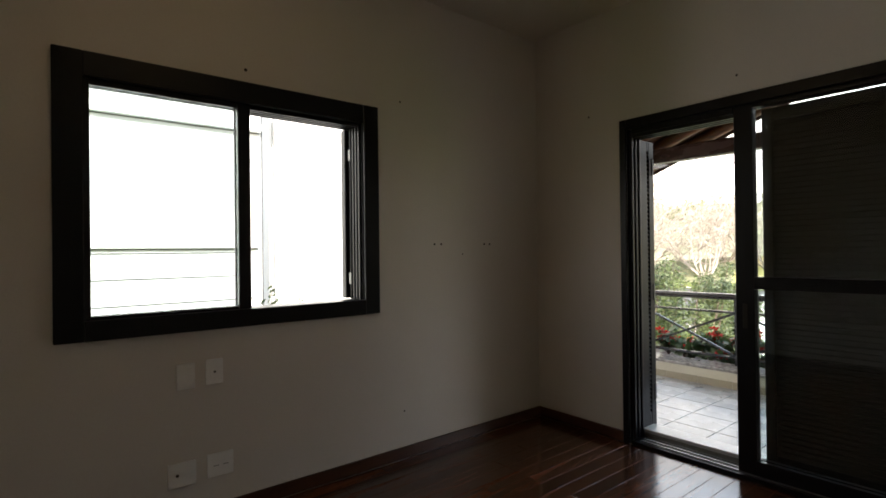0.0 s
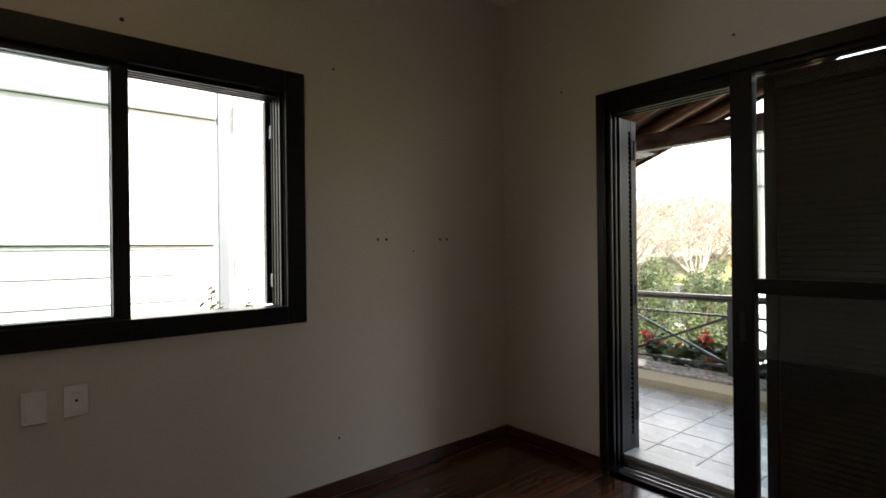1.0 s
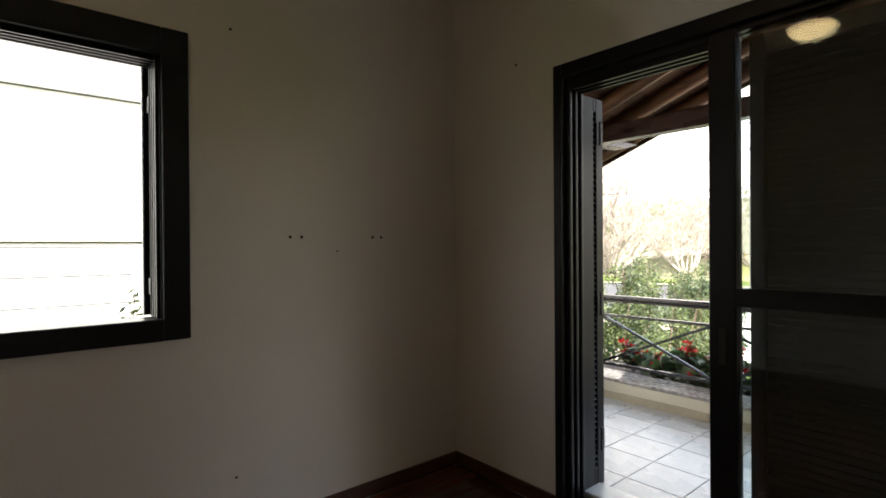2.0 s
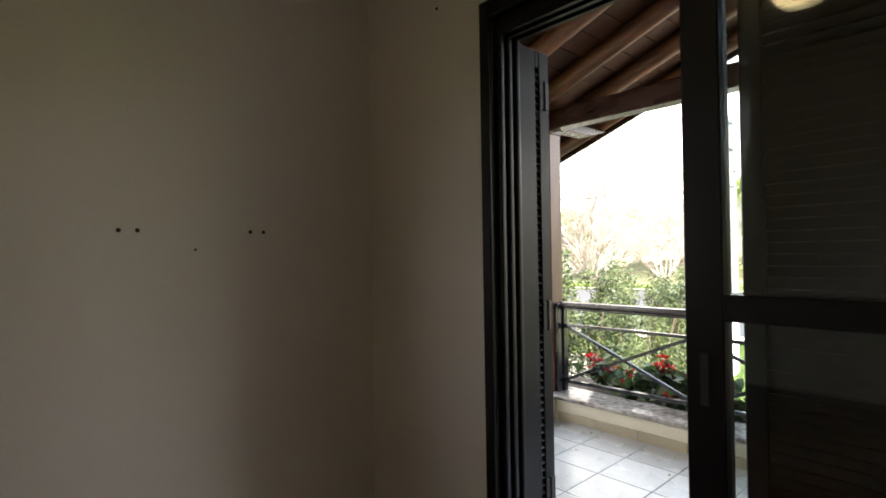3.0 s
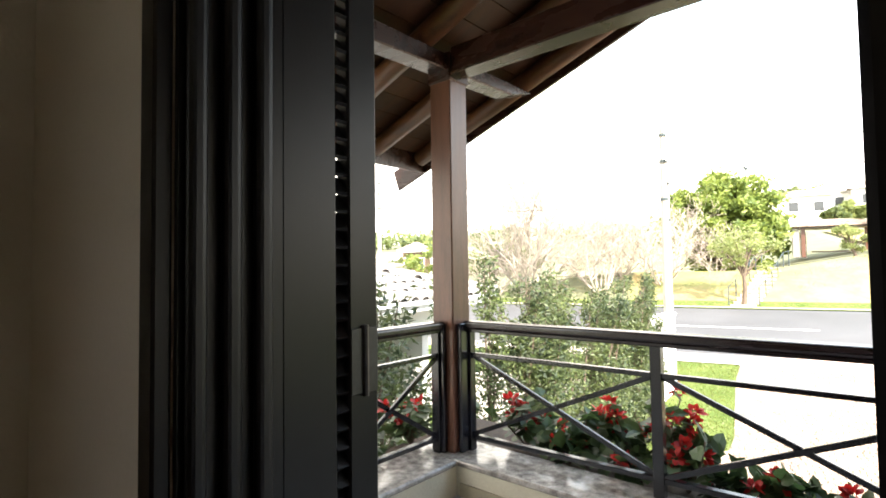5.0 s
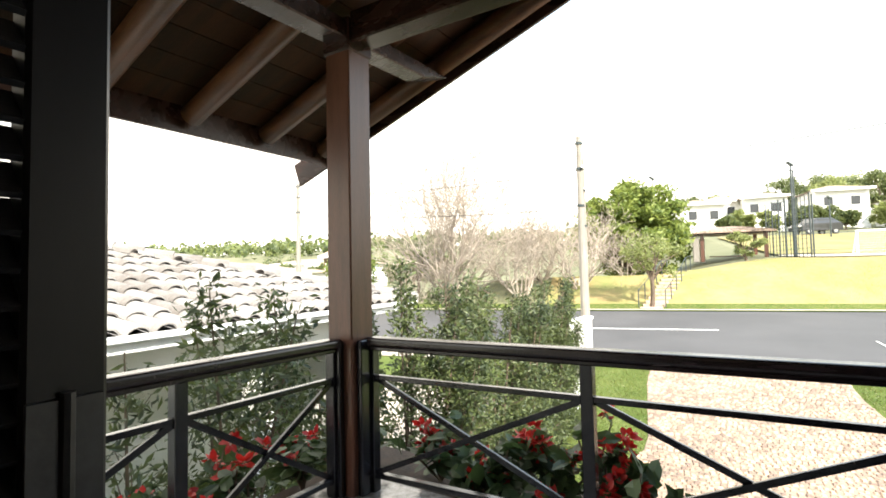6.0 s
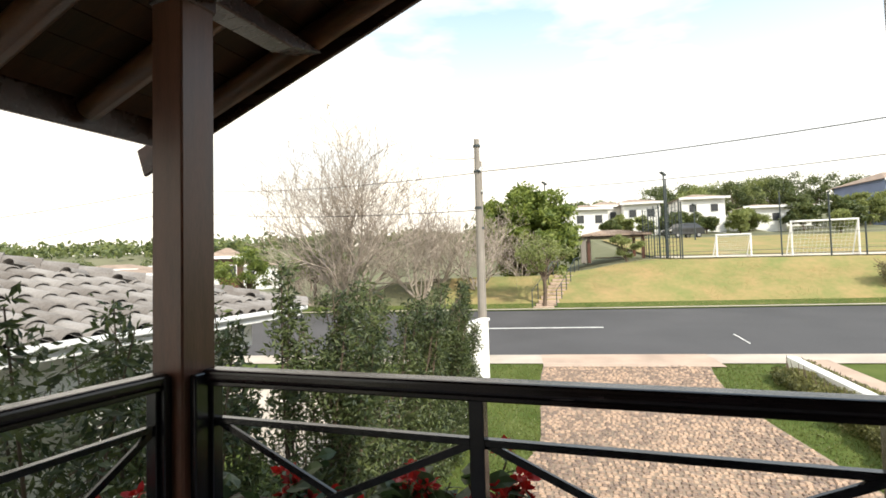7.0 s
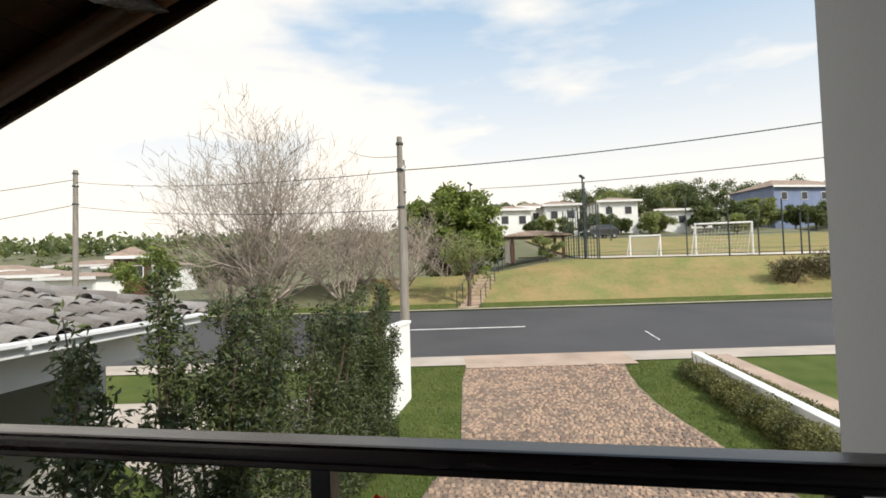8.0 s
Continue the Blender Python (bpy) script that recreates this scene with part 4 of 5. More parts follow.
FLOWERS = ((-0.04, 2.16, 0.30, 0.14, 3), (0.14, 2.14, 0.18, 0.15, 4), (0.34, 2.2, 0.24, 0.15, 4), (0.50, 2.18, 0.30, 0.13, 4), (0.70, 2.17, 0.40, 0.12, 6), (0.80, 2.10, 0.26, 0.12, 4), (0.98, 2.14, 0.08, 0.13, 2), (1.18, 2.16, 0.10, 0.14, 2), (1.42, 2.14, 0.09, 0.14, 2), (0.26, 2.06, 0.10, 0.13, 3), (0.60, 2.05, 0.11, 0.13, 3),
           (-0.52, 1.75, 0.26, 0.16, 4), (-0.5, 1.45, 0.30, 0.18, 6), (-0.52, 1.15, 0.22, 0.18, 4), (-0.5, 0.85, 0.24, 0.18, 5), (-0.46, 2.05, 0.35, 0.16, 1), (-0.5, 0.5, 0.22, 0.18, 3))
for i, (x, y, h, w, b) in enumerate(FLOWERS):
    flower_plant(300 + i, x, y, h, w, b, "leafy green plant with red flowers behind the railing")


# ---------------------------------------------------------------- low hedge bed beside the driveway
kv = bmesh.new()
bar((4.72, 16.6, -1.50), (6.02, 10.6, -1.96), 0.26, 0.44, 0.012, kv)
setting("bed_kerb", kv, M_WHITE, "white painted kerb wall of the planting bed", "kerb")
pv = bmesh.new()
bar((5.38, 17.0, -1.45), (6.98, 10.8, -1.95), 0.60, 0.08, 0.01, pv)
setting("side_path", pv, M_PINKCONC, "narrow pinkish path between the beds", "path")


def low_hedge(name, a, b, width, height, count, seed, material, label):
    rng = random.Random(seed)
    a, b = Vector(a), Vector(b)
    t = thing(name, a, label, "hedge")
    spots = []
    side = (b - a).cross(Vector((0, 0, 1))).normalized()
    for _ in range(count):
        q = rng.random()
        p = (b - a) * q
        bump = 0.8 + 0.35 * noise.noise(Vector((q * 14, seed, 0)))
        e = rng.uniform(-1, 1)
        spots.append(p + side * e * width / 2 * bump + Vector((0, 0, height * (0.5 + 0.6 * q) * bump * rng.random() ** 0.6 * (1 - 0.4 * e * e))))
    me = leaves(spots, 0.06, 0.035, rng)
    me.materials.append(material)
    link("foliage", me, t)
    bm = bmesh.new()
    for k in range(26):
        q = (k + 0.5) / 26
        p = a + (b - a) * q
        tube([p, p + side * rng.gauss(0, 0.07) + Vector((0, 0, height * 0.8))], [0.02, 0.006], 4, bm)
    tagged(part("stems", bm, M_TRUNK, t), kind="stuff")
    return t


low_hedge("low_hedge", (4.36, 15.6, -1.64), (5.36, 10.1, -2.25), 0.98, 0.70, 22000, 31, M_BEDLEAF, "low clipped green hedge beside a white kerb")
low_hedge("border_planting", (5.04, 16.8, -1.48), (6.40, 10.7, -1.96), 0.34, 0.24, 2600, 32, M_BEDLEAF, "narrow dark green border planting")


# ---------------------------------------------------------------- poles and wires
def pole(name, r, s, z0, z1, rad, label):
    p = street(r, s, z0)
    t = thing(name, p, label, "utility pole", "utility poles")
    part("shaft", tube([p, Vector((p.x, p.y, z1))], [rad, rad * 0.72], 10), M_POLE, t)
    for k, z in enumerate((z1 - 0.25, z1 - 1.05, z1 - 2.2)):
        part("band", tube([Vector((p.x, p.y, z)), Vector((p.x, p.y, z + 0.07))], rad * 1.02, 10), M_NET, t)
    part("insulator", tube([Vector((p.x + rad, p.y - 0.1, z1 - 1.0)), Vector((p.x + rad + 0.06, p.y - 0.12, z1 - 0.92))], [0.05, 0.03], 8), M_GOAL, t)
    return t


pole("utility_pole", -1.24, 15.5, -1.5, 5.34, 0.115, "tall grey weathered utility pole by the street")
pole("utility_pole", -1.19, 16.05, -1.5, 4.75, 0.085, "shorter grey pole standing beside the utility pole")
pole("utility_pole", -23.1, 32.0, -1.5, 8.2, 0.19, "distant grey utility pole with hanging cables")


def wire(a, b, sag, rad=0.016, label="thin black overhead cable"):
    a, b = Vector(a), Vector(b)
    pts = [a.lerp(b, q / 14) - Vector((0, 0, sag * 4 * (q / 14) * (1 - q / 14))) for q in range(15)]
    bm = tube(pts, rad, 4)
    bmesh.ops.translate(bm, verts=bm.verts, vec=-a)
    me = bpy.data.meshes.new("overhead_cable")
    bm.to_mesh(me)
    bm.free()
    me.materials.append(M_WIRE)
    ob = new("overhead_cable", me)
    ob.location = a
    return tagged(ob, label, "cable", "overhead cables")


p1, p1b, p2 = street(-1.24, 15.5), street(-1.19, 16.05), street(-23.1, 32.0)
wire((p1.x, p1.y, 4.28), (p2.x, p2.y, 7.45), 0.35, 0.013)
wire((p1.x, p1.y, 3.1), (p2.x, p2.y, 5.9), 0.3, 0.013)
wire((p1.x, p1.y, 4.75), street(-6.0, 33, 9.2), 0.2, 0.012)
wire((p1b.x, p1b.y, 4.42), street(15.0, 11.0, 5.1), 0.25, 0.015)
wire(street(2.3, 30, 5.95), street(18.0, 16.0, 5.0), 0.25, 0.017)
wire((p2.x, p2.y, 7.6), street(-60, 30, 4.6), 0.6, 0.02)
wire((p2.x, p2.y, 6.0), street(-60, 34, 2.6), 0.6, 0.02)


# ---------------------------------------------------------------- trees
def grow(bm, p, d, length, rad, depth, rng, spread, tips, up=0.10, sides=4):
    n = 3
    pts, radii = [p], [rad]
    for i in range(n):
        d = (d + Vector((rng.gauss(0, 0.20), rng.gauss(0, 0.20), rng.gauss(up, 0.13)))).normalized()
        p = p + d * length / n
        pts.append(p)
        radii.append(rad * (1 - 0.55 * (i + 1) / n))
    tube(pts, radii, sides if depth > 1 else 3, bm)
    if depth == 0:
        tips.append((p, d))
        return
    for k in range(rng.choice((2, 3, 3))):
        q = rng.uniform(0.35, 1.0)
        i = min(n - 1, int(q * n))
        b = pts[i].lerp(pts[i + 1], q * n - i)
        e = (d + Vector((rng.gauss(0, spread), rng.gauss(0, spread), rng.gauss(0.05, spread * 0.6)))).normalized()
        grow(bm, b, e, length * rng.uniform(0.55, 0.82), rad * 0.5, depth - 1, rng, spread, tips, up, sides)
    grow(bm, p, d, length * 0.7, rad * 0.45, depth - 1, rng, spread, tips, up, sides)


def bare_tree(seed, r, s, height, stems, lean, depth, label, spread=0.42):
    rng = random.Random(seed)
    z = ground_z(r, s) - 0.1
    base = street(r, s, z)
    t = thing("bare_tree", base, label, "tree", "bare trees across the street")
    wood, fine = bmesh.new(), bmesh.new()
    tips = []
    for k in range(stems):
        a = 2 * math.pi * k / stems + rng.uniform(-0.3, 0.3)
        ln = lean * rng.uniform(0.25, 1.0)
        d = Vector((math.cos(a) * ln, math.sin(a) * ln, 1)).normalized()
        o = Vector((math.cos(a), math.sin(a), 0)) * rng.uniform(0.05, 0.35)
        grow(wood, o, d, height * rng.uniform(0.32, 0.46), 0.092 * height / 8, depth, rng, spread, tips)
    for p, d in tips:
        for q in range(1):
            e = (d + Vector((rng.gauss(0, 0.5), rng.gauss(0, 0.5), rng.gauss(0.1, 0.4)))).normalized()
            L = rng.uniform(0.3, 0.8) * height / 8
            tube([p, p + e * L * 0.5 + Vector((0, 0, 0.03)), p + e * L], [0.015, 0.012, 0.008], 3, fine)
    for bm in (wood, fine):
        bmesh.ops.translate(bm, verts=bm.verts, vec=base)
    part("trunk", wood, M_BARE, t)
    tagged(part("twigwork", fine, M_TWIG, t), kind="stuff")
    return t


bare_tree(41, -9.5, 27.4, 9.2, 13, 1.15, 4, "large leafless pale brown tree with many rising stems", 0.62)
bare_tree(46, -9.4, 27.9, 5.4, 14, 1.7, 3, "leafless low brown tree under the large one", 0.75)
bare_tree(42, -5.4, 27.4, 5.2, 13, 1.5, 3, "leafless spreading brown tree behind the hedge", 0.75)
bare_tree(43, -2.4, 28.6, 5.2, 13, 1.5, 3, "leafless spreading brown tree on the bank", 0.75)
bare_tree(47, -4.6, 29.6, 4.6, 12, 1.5, 3, "leafless spreading brown tree on the bank", 0.75)
bare_tree(44, -11.5, 27.0, 3.4, 10, 1.6, 3, "leafless spreading brown tree beside the street", 0.75)
bare_tree(45, 0.2, 31.5, 3.0, 10, 1.4, 3, "low leafless brown brush beside the green tree", 0.7)


def leafy_tree(name, r, s, trunk_h, crown, clumps, per, leaf, material, seed, label, z=None, group="leafy trees", full=1.0):
    rng = random.Random(seed)
    z = ground_z(r, s) - 0.1 if z is None else z
    base = street(r, s, z)
    t = thing(name, base, label, "tree", group)
    bm = bmesh.new()
    top = Vector((rng.gauss(0, 0.1), rng.gauss(0, 0.1), trunk_h))
    rad = 0.05 + crown[0] * 0.045
    tube([Vector((0, 0, 0)), top * 0.5 + Vector((0.05, 0, 0)), top], [rad, rad * 0.8, rad * 0.6], 8, bm)
    spots = []
    for k in range(clumps):
        d = Vector((rng.gauss(0, 1), rng.gauss(0, 1), rng.gauss(0.15, 0.9))).normalized()
        q = rng.uniform(0.35, 1.05)
        c = Vector((d.x * crown[0] * q, d.y * crown[1] * q, trunk_h + crown[2] * (0.85 + d.z * q)))
        tube([top * rng.uniform(0.7, 1.0), top.lerp(c, 0.5) + Vector((0, 0, 0.1)), c], [rad * 0.35, rad * 0.2, 0.012], 4, bm)
        cr = crown[0] * rng.uniform(0.22, 0.38) * full
        spots += blob_spots(per, c, (cr, cr, cr * 0.75), rng, 0.3)
    bmesh.ops.translate(bm, verts=bm.verts, vec=base)
    part("trunk", bm, M_TRUNK, t)
    me = leaves(spots, leaf, leaf * 0.5, rng)
    me.materials.append(material)
    link("crown", me, t)
    return t


leafy_tree("broadleaf_tree", 0.6, 35.5, 0.4, (3.5, 3.1, 3.2), 100, 300, 0.36, M_TREELEAF, 51, "dense bright green broadleaf tree on the bank", full=0.85)
leafy_tree("young_tree", 1.25, 26.2, 1.75, (1.5, 1.3, 1.0), 20, 120, 0.15, M_PALELEAF, 52, "young green street tree with a thin trunk")
leafy_tree("orange_tree", 6.7, 32.6, 0.45, (0.95, 0.9, 0.68), 18, 180, 0.12, M_PALELEAF, 53, "small rounded green fruit tree by the shelter")
leafy_tree("roadside_tree", -13.0, 31.0, 1.2, (1.9, 1.7, 1.4), 20, 150, 0.22, M_TREELEAF, 54, "light green tree behind the bare branches")
leafy_tree("roadside_tree", -19.5, 34.0, 0.7, (2.4, 2.2, 1.5), 22, 150, 0.24, M_TREELEAF, 55, "light green bushy tree in the valley")


# ---------------------------------------------------------------- bank, court and shelter
def path_steps():
    t = thing("bank_path", street(1.4, 26, -0.7), "pale stepped path climbing the bank between rails", "path")
    for i in range(14):
        s = 26.0 + i * 0.42
        r = 1.2 + 0.36 * (s - 26)
        z = ground_z(r, s)
        bm = box(-0.52, 0.52, -0.23, 0.23, -0.1, 0.05, 0.01)
        bmesh.ops.transform(bm, matrix=street_pose(r, s, z), verts=bm.verts)
        part("step", bm, M_PINKCONC, t)
    for side in (-0.6, 0.62):
        pts = []
        for i in range(6):
            s = 26.1 + i * 0.95
            r = 1.2 + 0.36 * (s - 26) + side
            p = street(r, s, ground_z(r, s))
            part("rail_post", tube([p, p + Vector((0, 0, 0.85))], 0.028, 6), M_NET, t)
            pts.append(p + Vector((0, 0, 0.83)))
        part("rail", tube(pts, 0.02, 5), M_NET, t)


path_steps()


def shelter():
    m = street_pose(6.55, 36.5, 1.55) @ Matrix.Scale(0.84, 4)
    t = thing("park_shelter", label="open timber shelter with a low tiled roof on posts", category="shelter", m=m)
    for x in (-2.1, 2.1):
        for y in (-1.6, 1.6):
            part("post", box(x - 0.12, x + 0.12, y - 0.12, y + 0.12, 0, 2.1, 0.01), M_POST, t)
    part("beam", box(-2.4, 2.4, -1.75, -1.55, 2.02, 2.2), M_BEAM, t)
    bm = bmesh.new()
    vs = [bm.verts.new(p) for p in ((-2.7, -2.2, 2.12), (2.7, -2.2, 2.12), (2.7, 2.2, 2.12), (-2.7, 2.2, 2.12), (-0.7, 0, 2.55), (0.7, 0, 2.55), (-2.7, -2.2, 2.2), (2.7, -2.2, 2.2), (2.7, 2.2, 2.2), (-2.7, 2.2, 2.2), (-0.7, 0, 2.65), (0.7, 0, 2.65))]
    for f in ((0, 1, 5, 4), (1, 2, 5), (2, 3, 4, 5), (3, 0, 4), (6, 7, 11, 10), (7, 8, 11), (8, 9, 10, 11), (9, 6, 10), (0, 1, 7, 6), (1, 2, 8, 7), (2, 3, 9, 8), (3, 0, 6, 9)):
        bm.faces.new([vs[k] for k in f])
    bmesh.ops.recalc_face_normals(bm, faces=bm.faces)
    roof = part("roof", bm, M_FARROOF, t, "pale clay tile roof")
    for i in range(17):
        x = -2.6 + i * 0.325
        top = max(-0.7, min(0.7, x * 0.27))
        part("tile_ridge", bar((x, -2.2, 2.23), (top, -0.02, 2.68), 0.12, 0.05), M_FARROOF, roof)
    part("screen_wall", box(-2.0, -1.5, 1.3, 1.5, 0, 1.9, 0.01), M_OUTWALL, t)
    part("bench", box(-1.3, 1.4, 0.6, 1.0, 0.38, 0.46, 0.01), M_POST, t)
    part("pier", box(-2.75, -2.35, -1.9, -1.6, 0, 2.0, 0.01), M_POLE, t)


shelter()
draped("ball_court", lambda s: (9.2, 40), 31.0, 37.5, 8, 10, 0.07, M_SAND, "pale sandy ball court behind the fence", "court")
draped("court_lawn", lambda s: (9.0, 60), 36.5, 56, 6, 10, 0.13, M_DRYGRASS, "olive dry grass rising behind the ball court", "lawn")


def goal(m, w, h, label):
    t = thing("football_goal", label=label, category="goal", group="football goals", m=m)
    for x in (-w / 2, w / 2):
        part("upright", tube([(x, 0, 0), (x, 0, h)], 0.055, 8), M_GOAL, t)
        part("stay", tube([(x, 0, h), (x * 1.02, 0.9, 0)], 0.03, 6), M_GOAL, t)
        part("ground_bar", tube([(x, 0, 0.03), (x, 0.9, 0.03)], 0.03, 6), M_GOAL, t)
    part("crossbar", tube([(-w / 2 - 0.05, 0, h), (w / 2 + 0.05, 0, h)], 0.055, 8), M_GOAL, t)
    net = bmesh.new()
    n = 16
    for i in range(n + 1):
        x = -w / 2 + w * i / n
        tube([(x, 0, h), (x, 0.9, 0.02)], 0.006, 3, net)
    for i in range(10):
        q = i / 10
        tube([(-w / 2, 0.9 * q, h * (1 - q)), (w / 2, 0.9 * q, h * (1 - q))], 0.006, 3, net)
    part("net", net, M_GOAL, t, "thin white mesh net")


goal(street_pose(17.45, 31.6, ground_z(17.45, 31.6) + 0.06, -8), 3.3, 2.0, "white tubular football goal with a net")
goal(street_pose(13.5, 34.0, ground_z(13.5, 34.0) + 0.07, -6), 1.95, 1.35, "distant white tubular football goal")


def fence():
    t = thing("court_fence", street(9, 31, 1.5), "tall dark mesh fence posts round the ball court", "fence")
    spots = [(9.3, 33.0, 5.2), (9.0, 33.8, 3.7), (8.9, 34.6, 3.7), (8.8, 35.6, 3.7), (8.7, 36.6, 3.7), (9.7, 31.6, 3.6), (9.4, 31.0, 3.6), (16.3, 34.0, 4.2), (17.2, 30.6, 3.7), (20.6, 30.8, 3.5), (21.4, 30.4, 2.6), (22.3, 31, 2.4), (23.6, 31, 2.4), (19.6, 31.6, 2.0)]
    for r, s, h in spots:
        p = street(r, s, 1.45)
        part("fence_post", tube([p, p + Vector((0, 0, h))], 0.045, 6), M_NET, t)
    net = bmesh.new()
    for i in range(13):
        q = i / 12
        p = street(9.4 - 0.7 * q, 31.0 + 5.6 * q, 1.5)
        tube([p, p + Vector((0, 0, 3.5))], 0.022, 3, net)
    for i in range(14):
        z = 1.6 + i * 0.26
        tube([street(9.4, 31.0, z), street(8.7, 36.6, z)], 0.014, 3, net)
    part("mesh", net, M_NET, t, "dark green wire mesh")
    for z in (2.0, 2.9):
        part("cross_wire", tube([street(9.4, 31.0, z), street(23.6, 31.0, z)], 0.012, 3), M_NET, t)


fence()


def light_mast(r, s, z0, z1, label):
    p = street(r, s, z0)
    t = thing("light_mast", p, label, "light mast", "light masts")
    part("mast", tube([p, Vector((p.x, p.y, z1))], [0.07, 0.05], 8), M_NET, t)
    part("lamp_head", bar((p.x - 0.16, p.y - 0.12, z1 + 0.18), (p.x + 0.12, p.y + 0.1, z1 - 0.02), 0.22, 0.10, 0.01), M_NET, t)


light_mast(9.25, 33.2, 1.5, 6.95, "tall dark mast with a floodlight head at the court")
light_mast(2.2, 38.5, 1.0, 7.6, "thin mast with a floodlight above the trees")
light_mast(17.2, 52.0, 1.6, 7.0, "pale mast standing by the far end of the court")


# ---------------------------------------------------------------- houses on the hill
def far_house(r, s, z, w, d, h, roof_h, wall, label, turn=0, wins=3):
    m = street_pose(r, s, z, turn)
    t = thing("hill_house", label=label, category="house", group="houses on the hill", m=m)
    part("wall", box(-w / 2, w / 2, -d / 2, d / 2, -3, h), wall, t)
    bm = bmesh.new()
    e = 0.5
    q = min(w, d) * 0.42
    vs = [bm.verts.new(p) for p in ((-w / 2 - e, -d / 2 - e, h), (w / 2 + e, -d / 2 - e, h), (w / 2 + e, d / 2 + e, h), (-w / 2 - e, d / 2 + e, h), (-w / 2 + q, 0, h + roof_h), (w / 2 - q, 0, h + roof_h))]
    for f in ((0, 1, 5, 4), (1, 2, 5), (2, 3, 4, 5), (3, 0, 4), (3, 2, 1, 0)):
        bm.faces.new([vs[k] for k in f])
    part("roof", bm, M_FARROOF, t)
    part("fascia", box(-w / 2 - e, w / 2 + e, -d / 2 - e - 0.06, -d / 2 - e, h - 0.22, h + 0.04), M_GOAL, t)
    for i in range(wins):
        x = -w / 2 + w * (i + 0.5) / wins
        win = part("window", box(x - 0.50, x + 0.50, -d / 2 - 0.05, -d / 2 + 0.02, h - 1.9, h - 0.8), M_GOAL, t)
        part("pane", box(x - 0.44, x + 0.44, -d / 2 - 0.07, -d / 2 - 0.05, h - 1.84, h - 0.86), M_WIN, win)


far_house(8.6, 66, 5.6, 4.5, 5, 2.9, 0.7, M_WHITE, "white hillside house with a low tiled roof", 8, 2)
far_house(12.4, 74, 6.4, 5.5, 6, 3.2, 0.9, M_OUTWALL, "cream hillside house behind trees", 14, 3)
far_house(16.3, 70, 6.2, 4.4, 5, 3.2, 0.7, M_WHITE, "white two storey hillside house", -6, 2)
far_house(18.2, 82, 7.6, 6, 6, 3.2, 0.9, M_WHITE, "white hillside house with a pale roof", 4, 3)
far_house(24.0, 72, 6.0, 5.2, 6, 3.9, 0.8, M_WHITE, "white flat fronted hillside house with wide windows", 0, 2)
far_house(30.7, 70, 6.0, 4.6, 5, 2.3, 0.5, M_WHITE, "low white hillside house with a pale roof", 0, 2)
far_house(37.5, 76, 6.6, 5.5, 5, 2.2, 0.6, M_WHITE, "low white hillside house among trees", -5, 2)
far_house(51.5, 75, 7.2, 13, 8, 4.2, 1.5, M_BLUE, "blue painted house with a clay tile roof", 10, 4)
far_house(-38, 66, 0.6, 9, 7, 2.2, 0.8, M_WHITE, "white house down in the valley", 5, 3)
far_house(-50, 74, 0.9, 10, 7, 2.4, 0.8, M_WHITE, "white house down in the valley", -8, 3)
far_house(-60, 62, 0.4, 10, 7, 1.8, 0.8, M_OUTWALL, "cream house down in the valley", 4, 3)
far_house(-38, 47, -0.5, 8, 5, 2.3, 0.5, M_WHITE, "low white house down by the valley road", 4, 3)
far_house(-30.5, 44, -0.4, 5, 4, 1.9, 0.4, M_WHITE, "low white house down by the valley road", -10, 2)
far_house(-45, 52, -0.5, 7, 5, 2.9, 0.6, M_WHITE, "low white house down by the valley road", 8, 3)
far_house(-28.0, 46, 1.0, 2.4, 3, 2.2, 0.9, M_POST, "brown timber cabin among trees", 20, 2)


def parked_car(m, label):
    t = thing("parked_car", label=label, category="car", m=m)
    bm = bmesh.new()
    prof = [(-2.1, 0.35), (-2.15, 0.75), (-1.9, 0.95), (-1.1, 1.05), (-0.5, 1.55), (1.2, 1.58), (1.9, 1.10), (2.15, 0.95), (2.15, 0.4)]
    sides = []
    for y, k in ((-0.88, 1.0), (0.88, 1.0)):
        sides.append([bm.verts.new((x, y * (0.82 if z > 1.2 else 1.0), z)) for x, z in prof])
    bm.faces.new(sides[0])
    bm.faces.new(sides[1][::-1])
    n = len(prof)
    for i in range(n):
        bm.faces.new((sides[0][i], sides[1][i], sides[1][(i + 1) % n], sides[0][(i + 1) % n]))
    bmesh.ops.recalc_face_normals(bm, faces=bm.faces)
    bmesh.ops.bevel(bm, geom=bm.edges[:], offset=0.05, segments=2, affect="EDGES")
    body = part("body", bm, M_CAR, t)
    part("side_window", box(-0.45, 1.25, -0.82, -0.76, 1.08, 1.45, 0.02), M_WIN, body)
    part("windscreen", bar((-1.05, 0, 1.10), (-0.52, 0, 1.53), 1.3, 0.03), M_WIN, body)
    for x in (-1.35, 1.35):
        for y in (-0.86, 0.70):
            w = part("wheel", tube([(x, y, 0.33), (x, y + 0.16, 0.33)], 0.33, 16), M_TYRE, t)
            part("rim", tube([(x, y - 0.006, 0.33), (x, y + 0.01, 0.33)], 0.2, 12), M_METAL, w)
    part("headlight", box(-2.17, -2.05, -0.75, -0.45, 0.72, 0.86, 0.02), M_GOAL, t)
    part("headlight", box(-2.17, -2.05, 0.45, 0.75, 0.72, 0.86, 0.02), M_GOAL, t)


parked_car(street_pose(17.6, 57.0, ground_z(17.6, 57.0) + 0.02, 25), "dark parked car above the ball court")

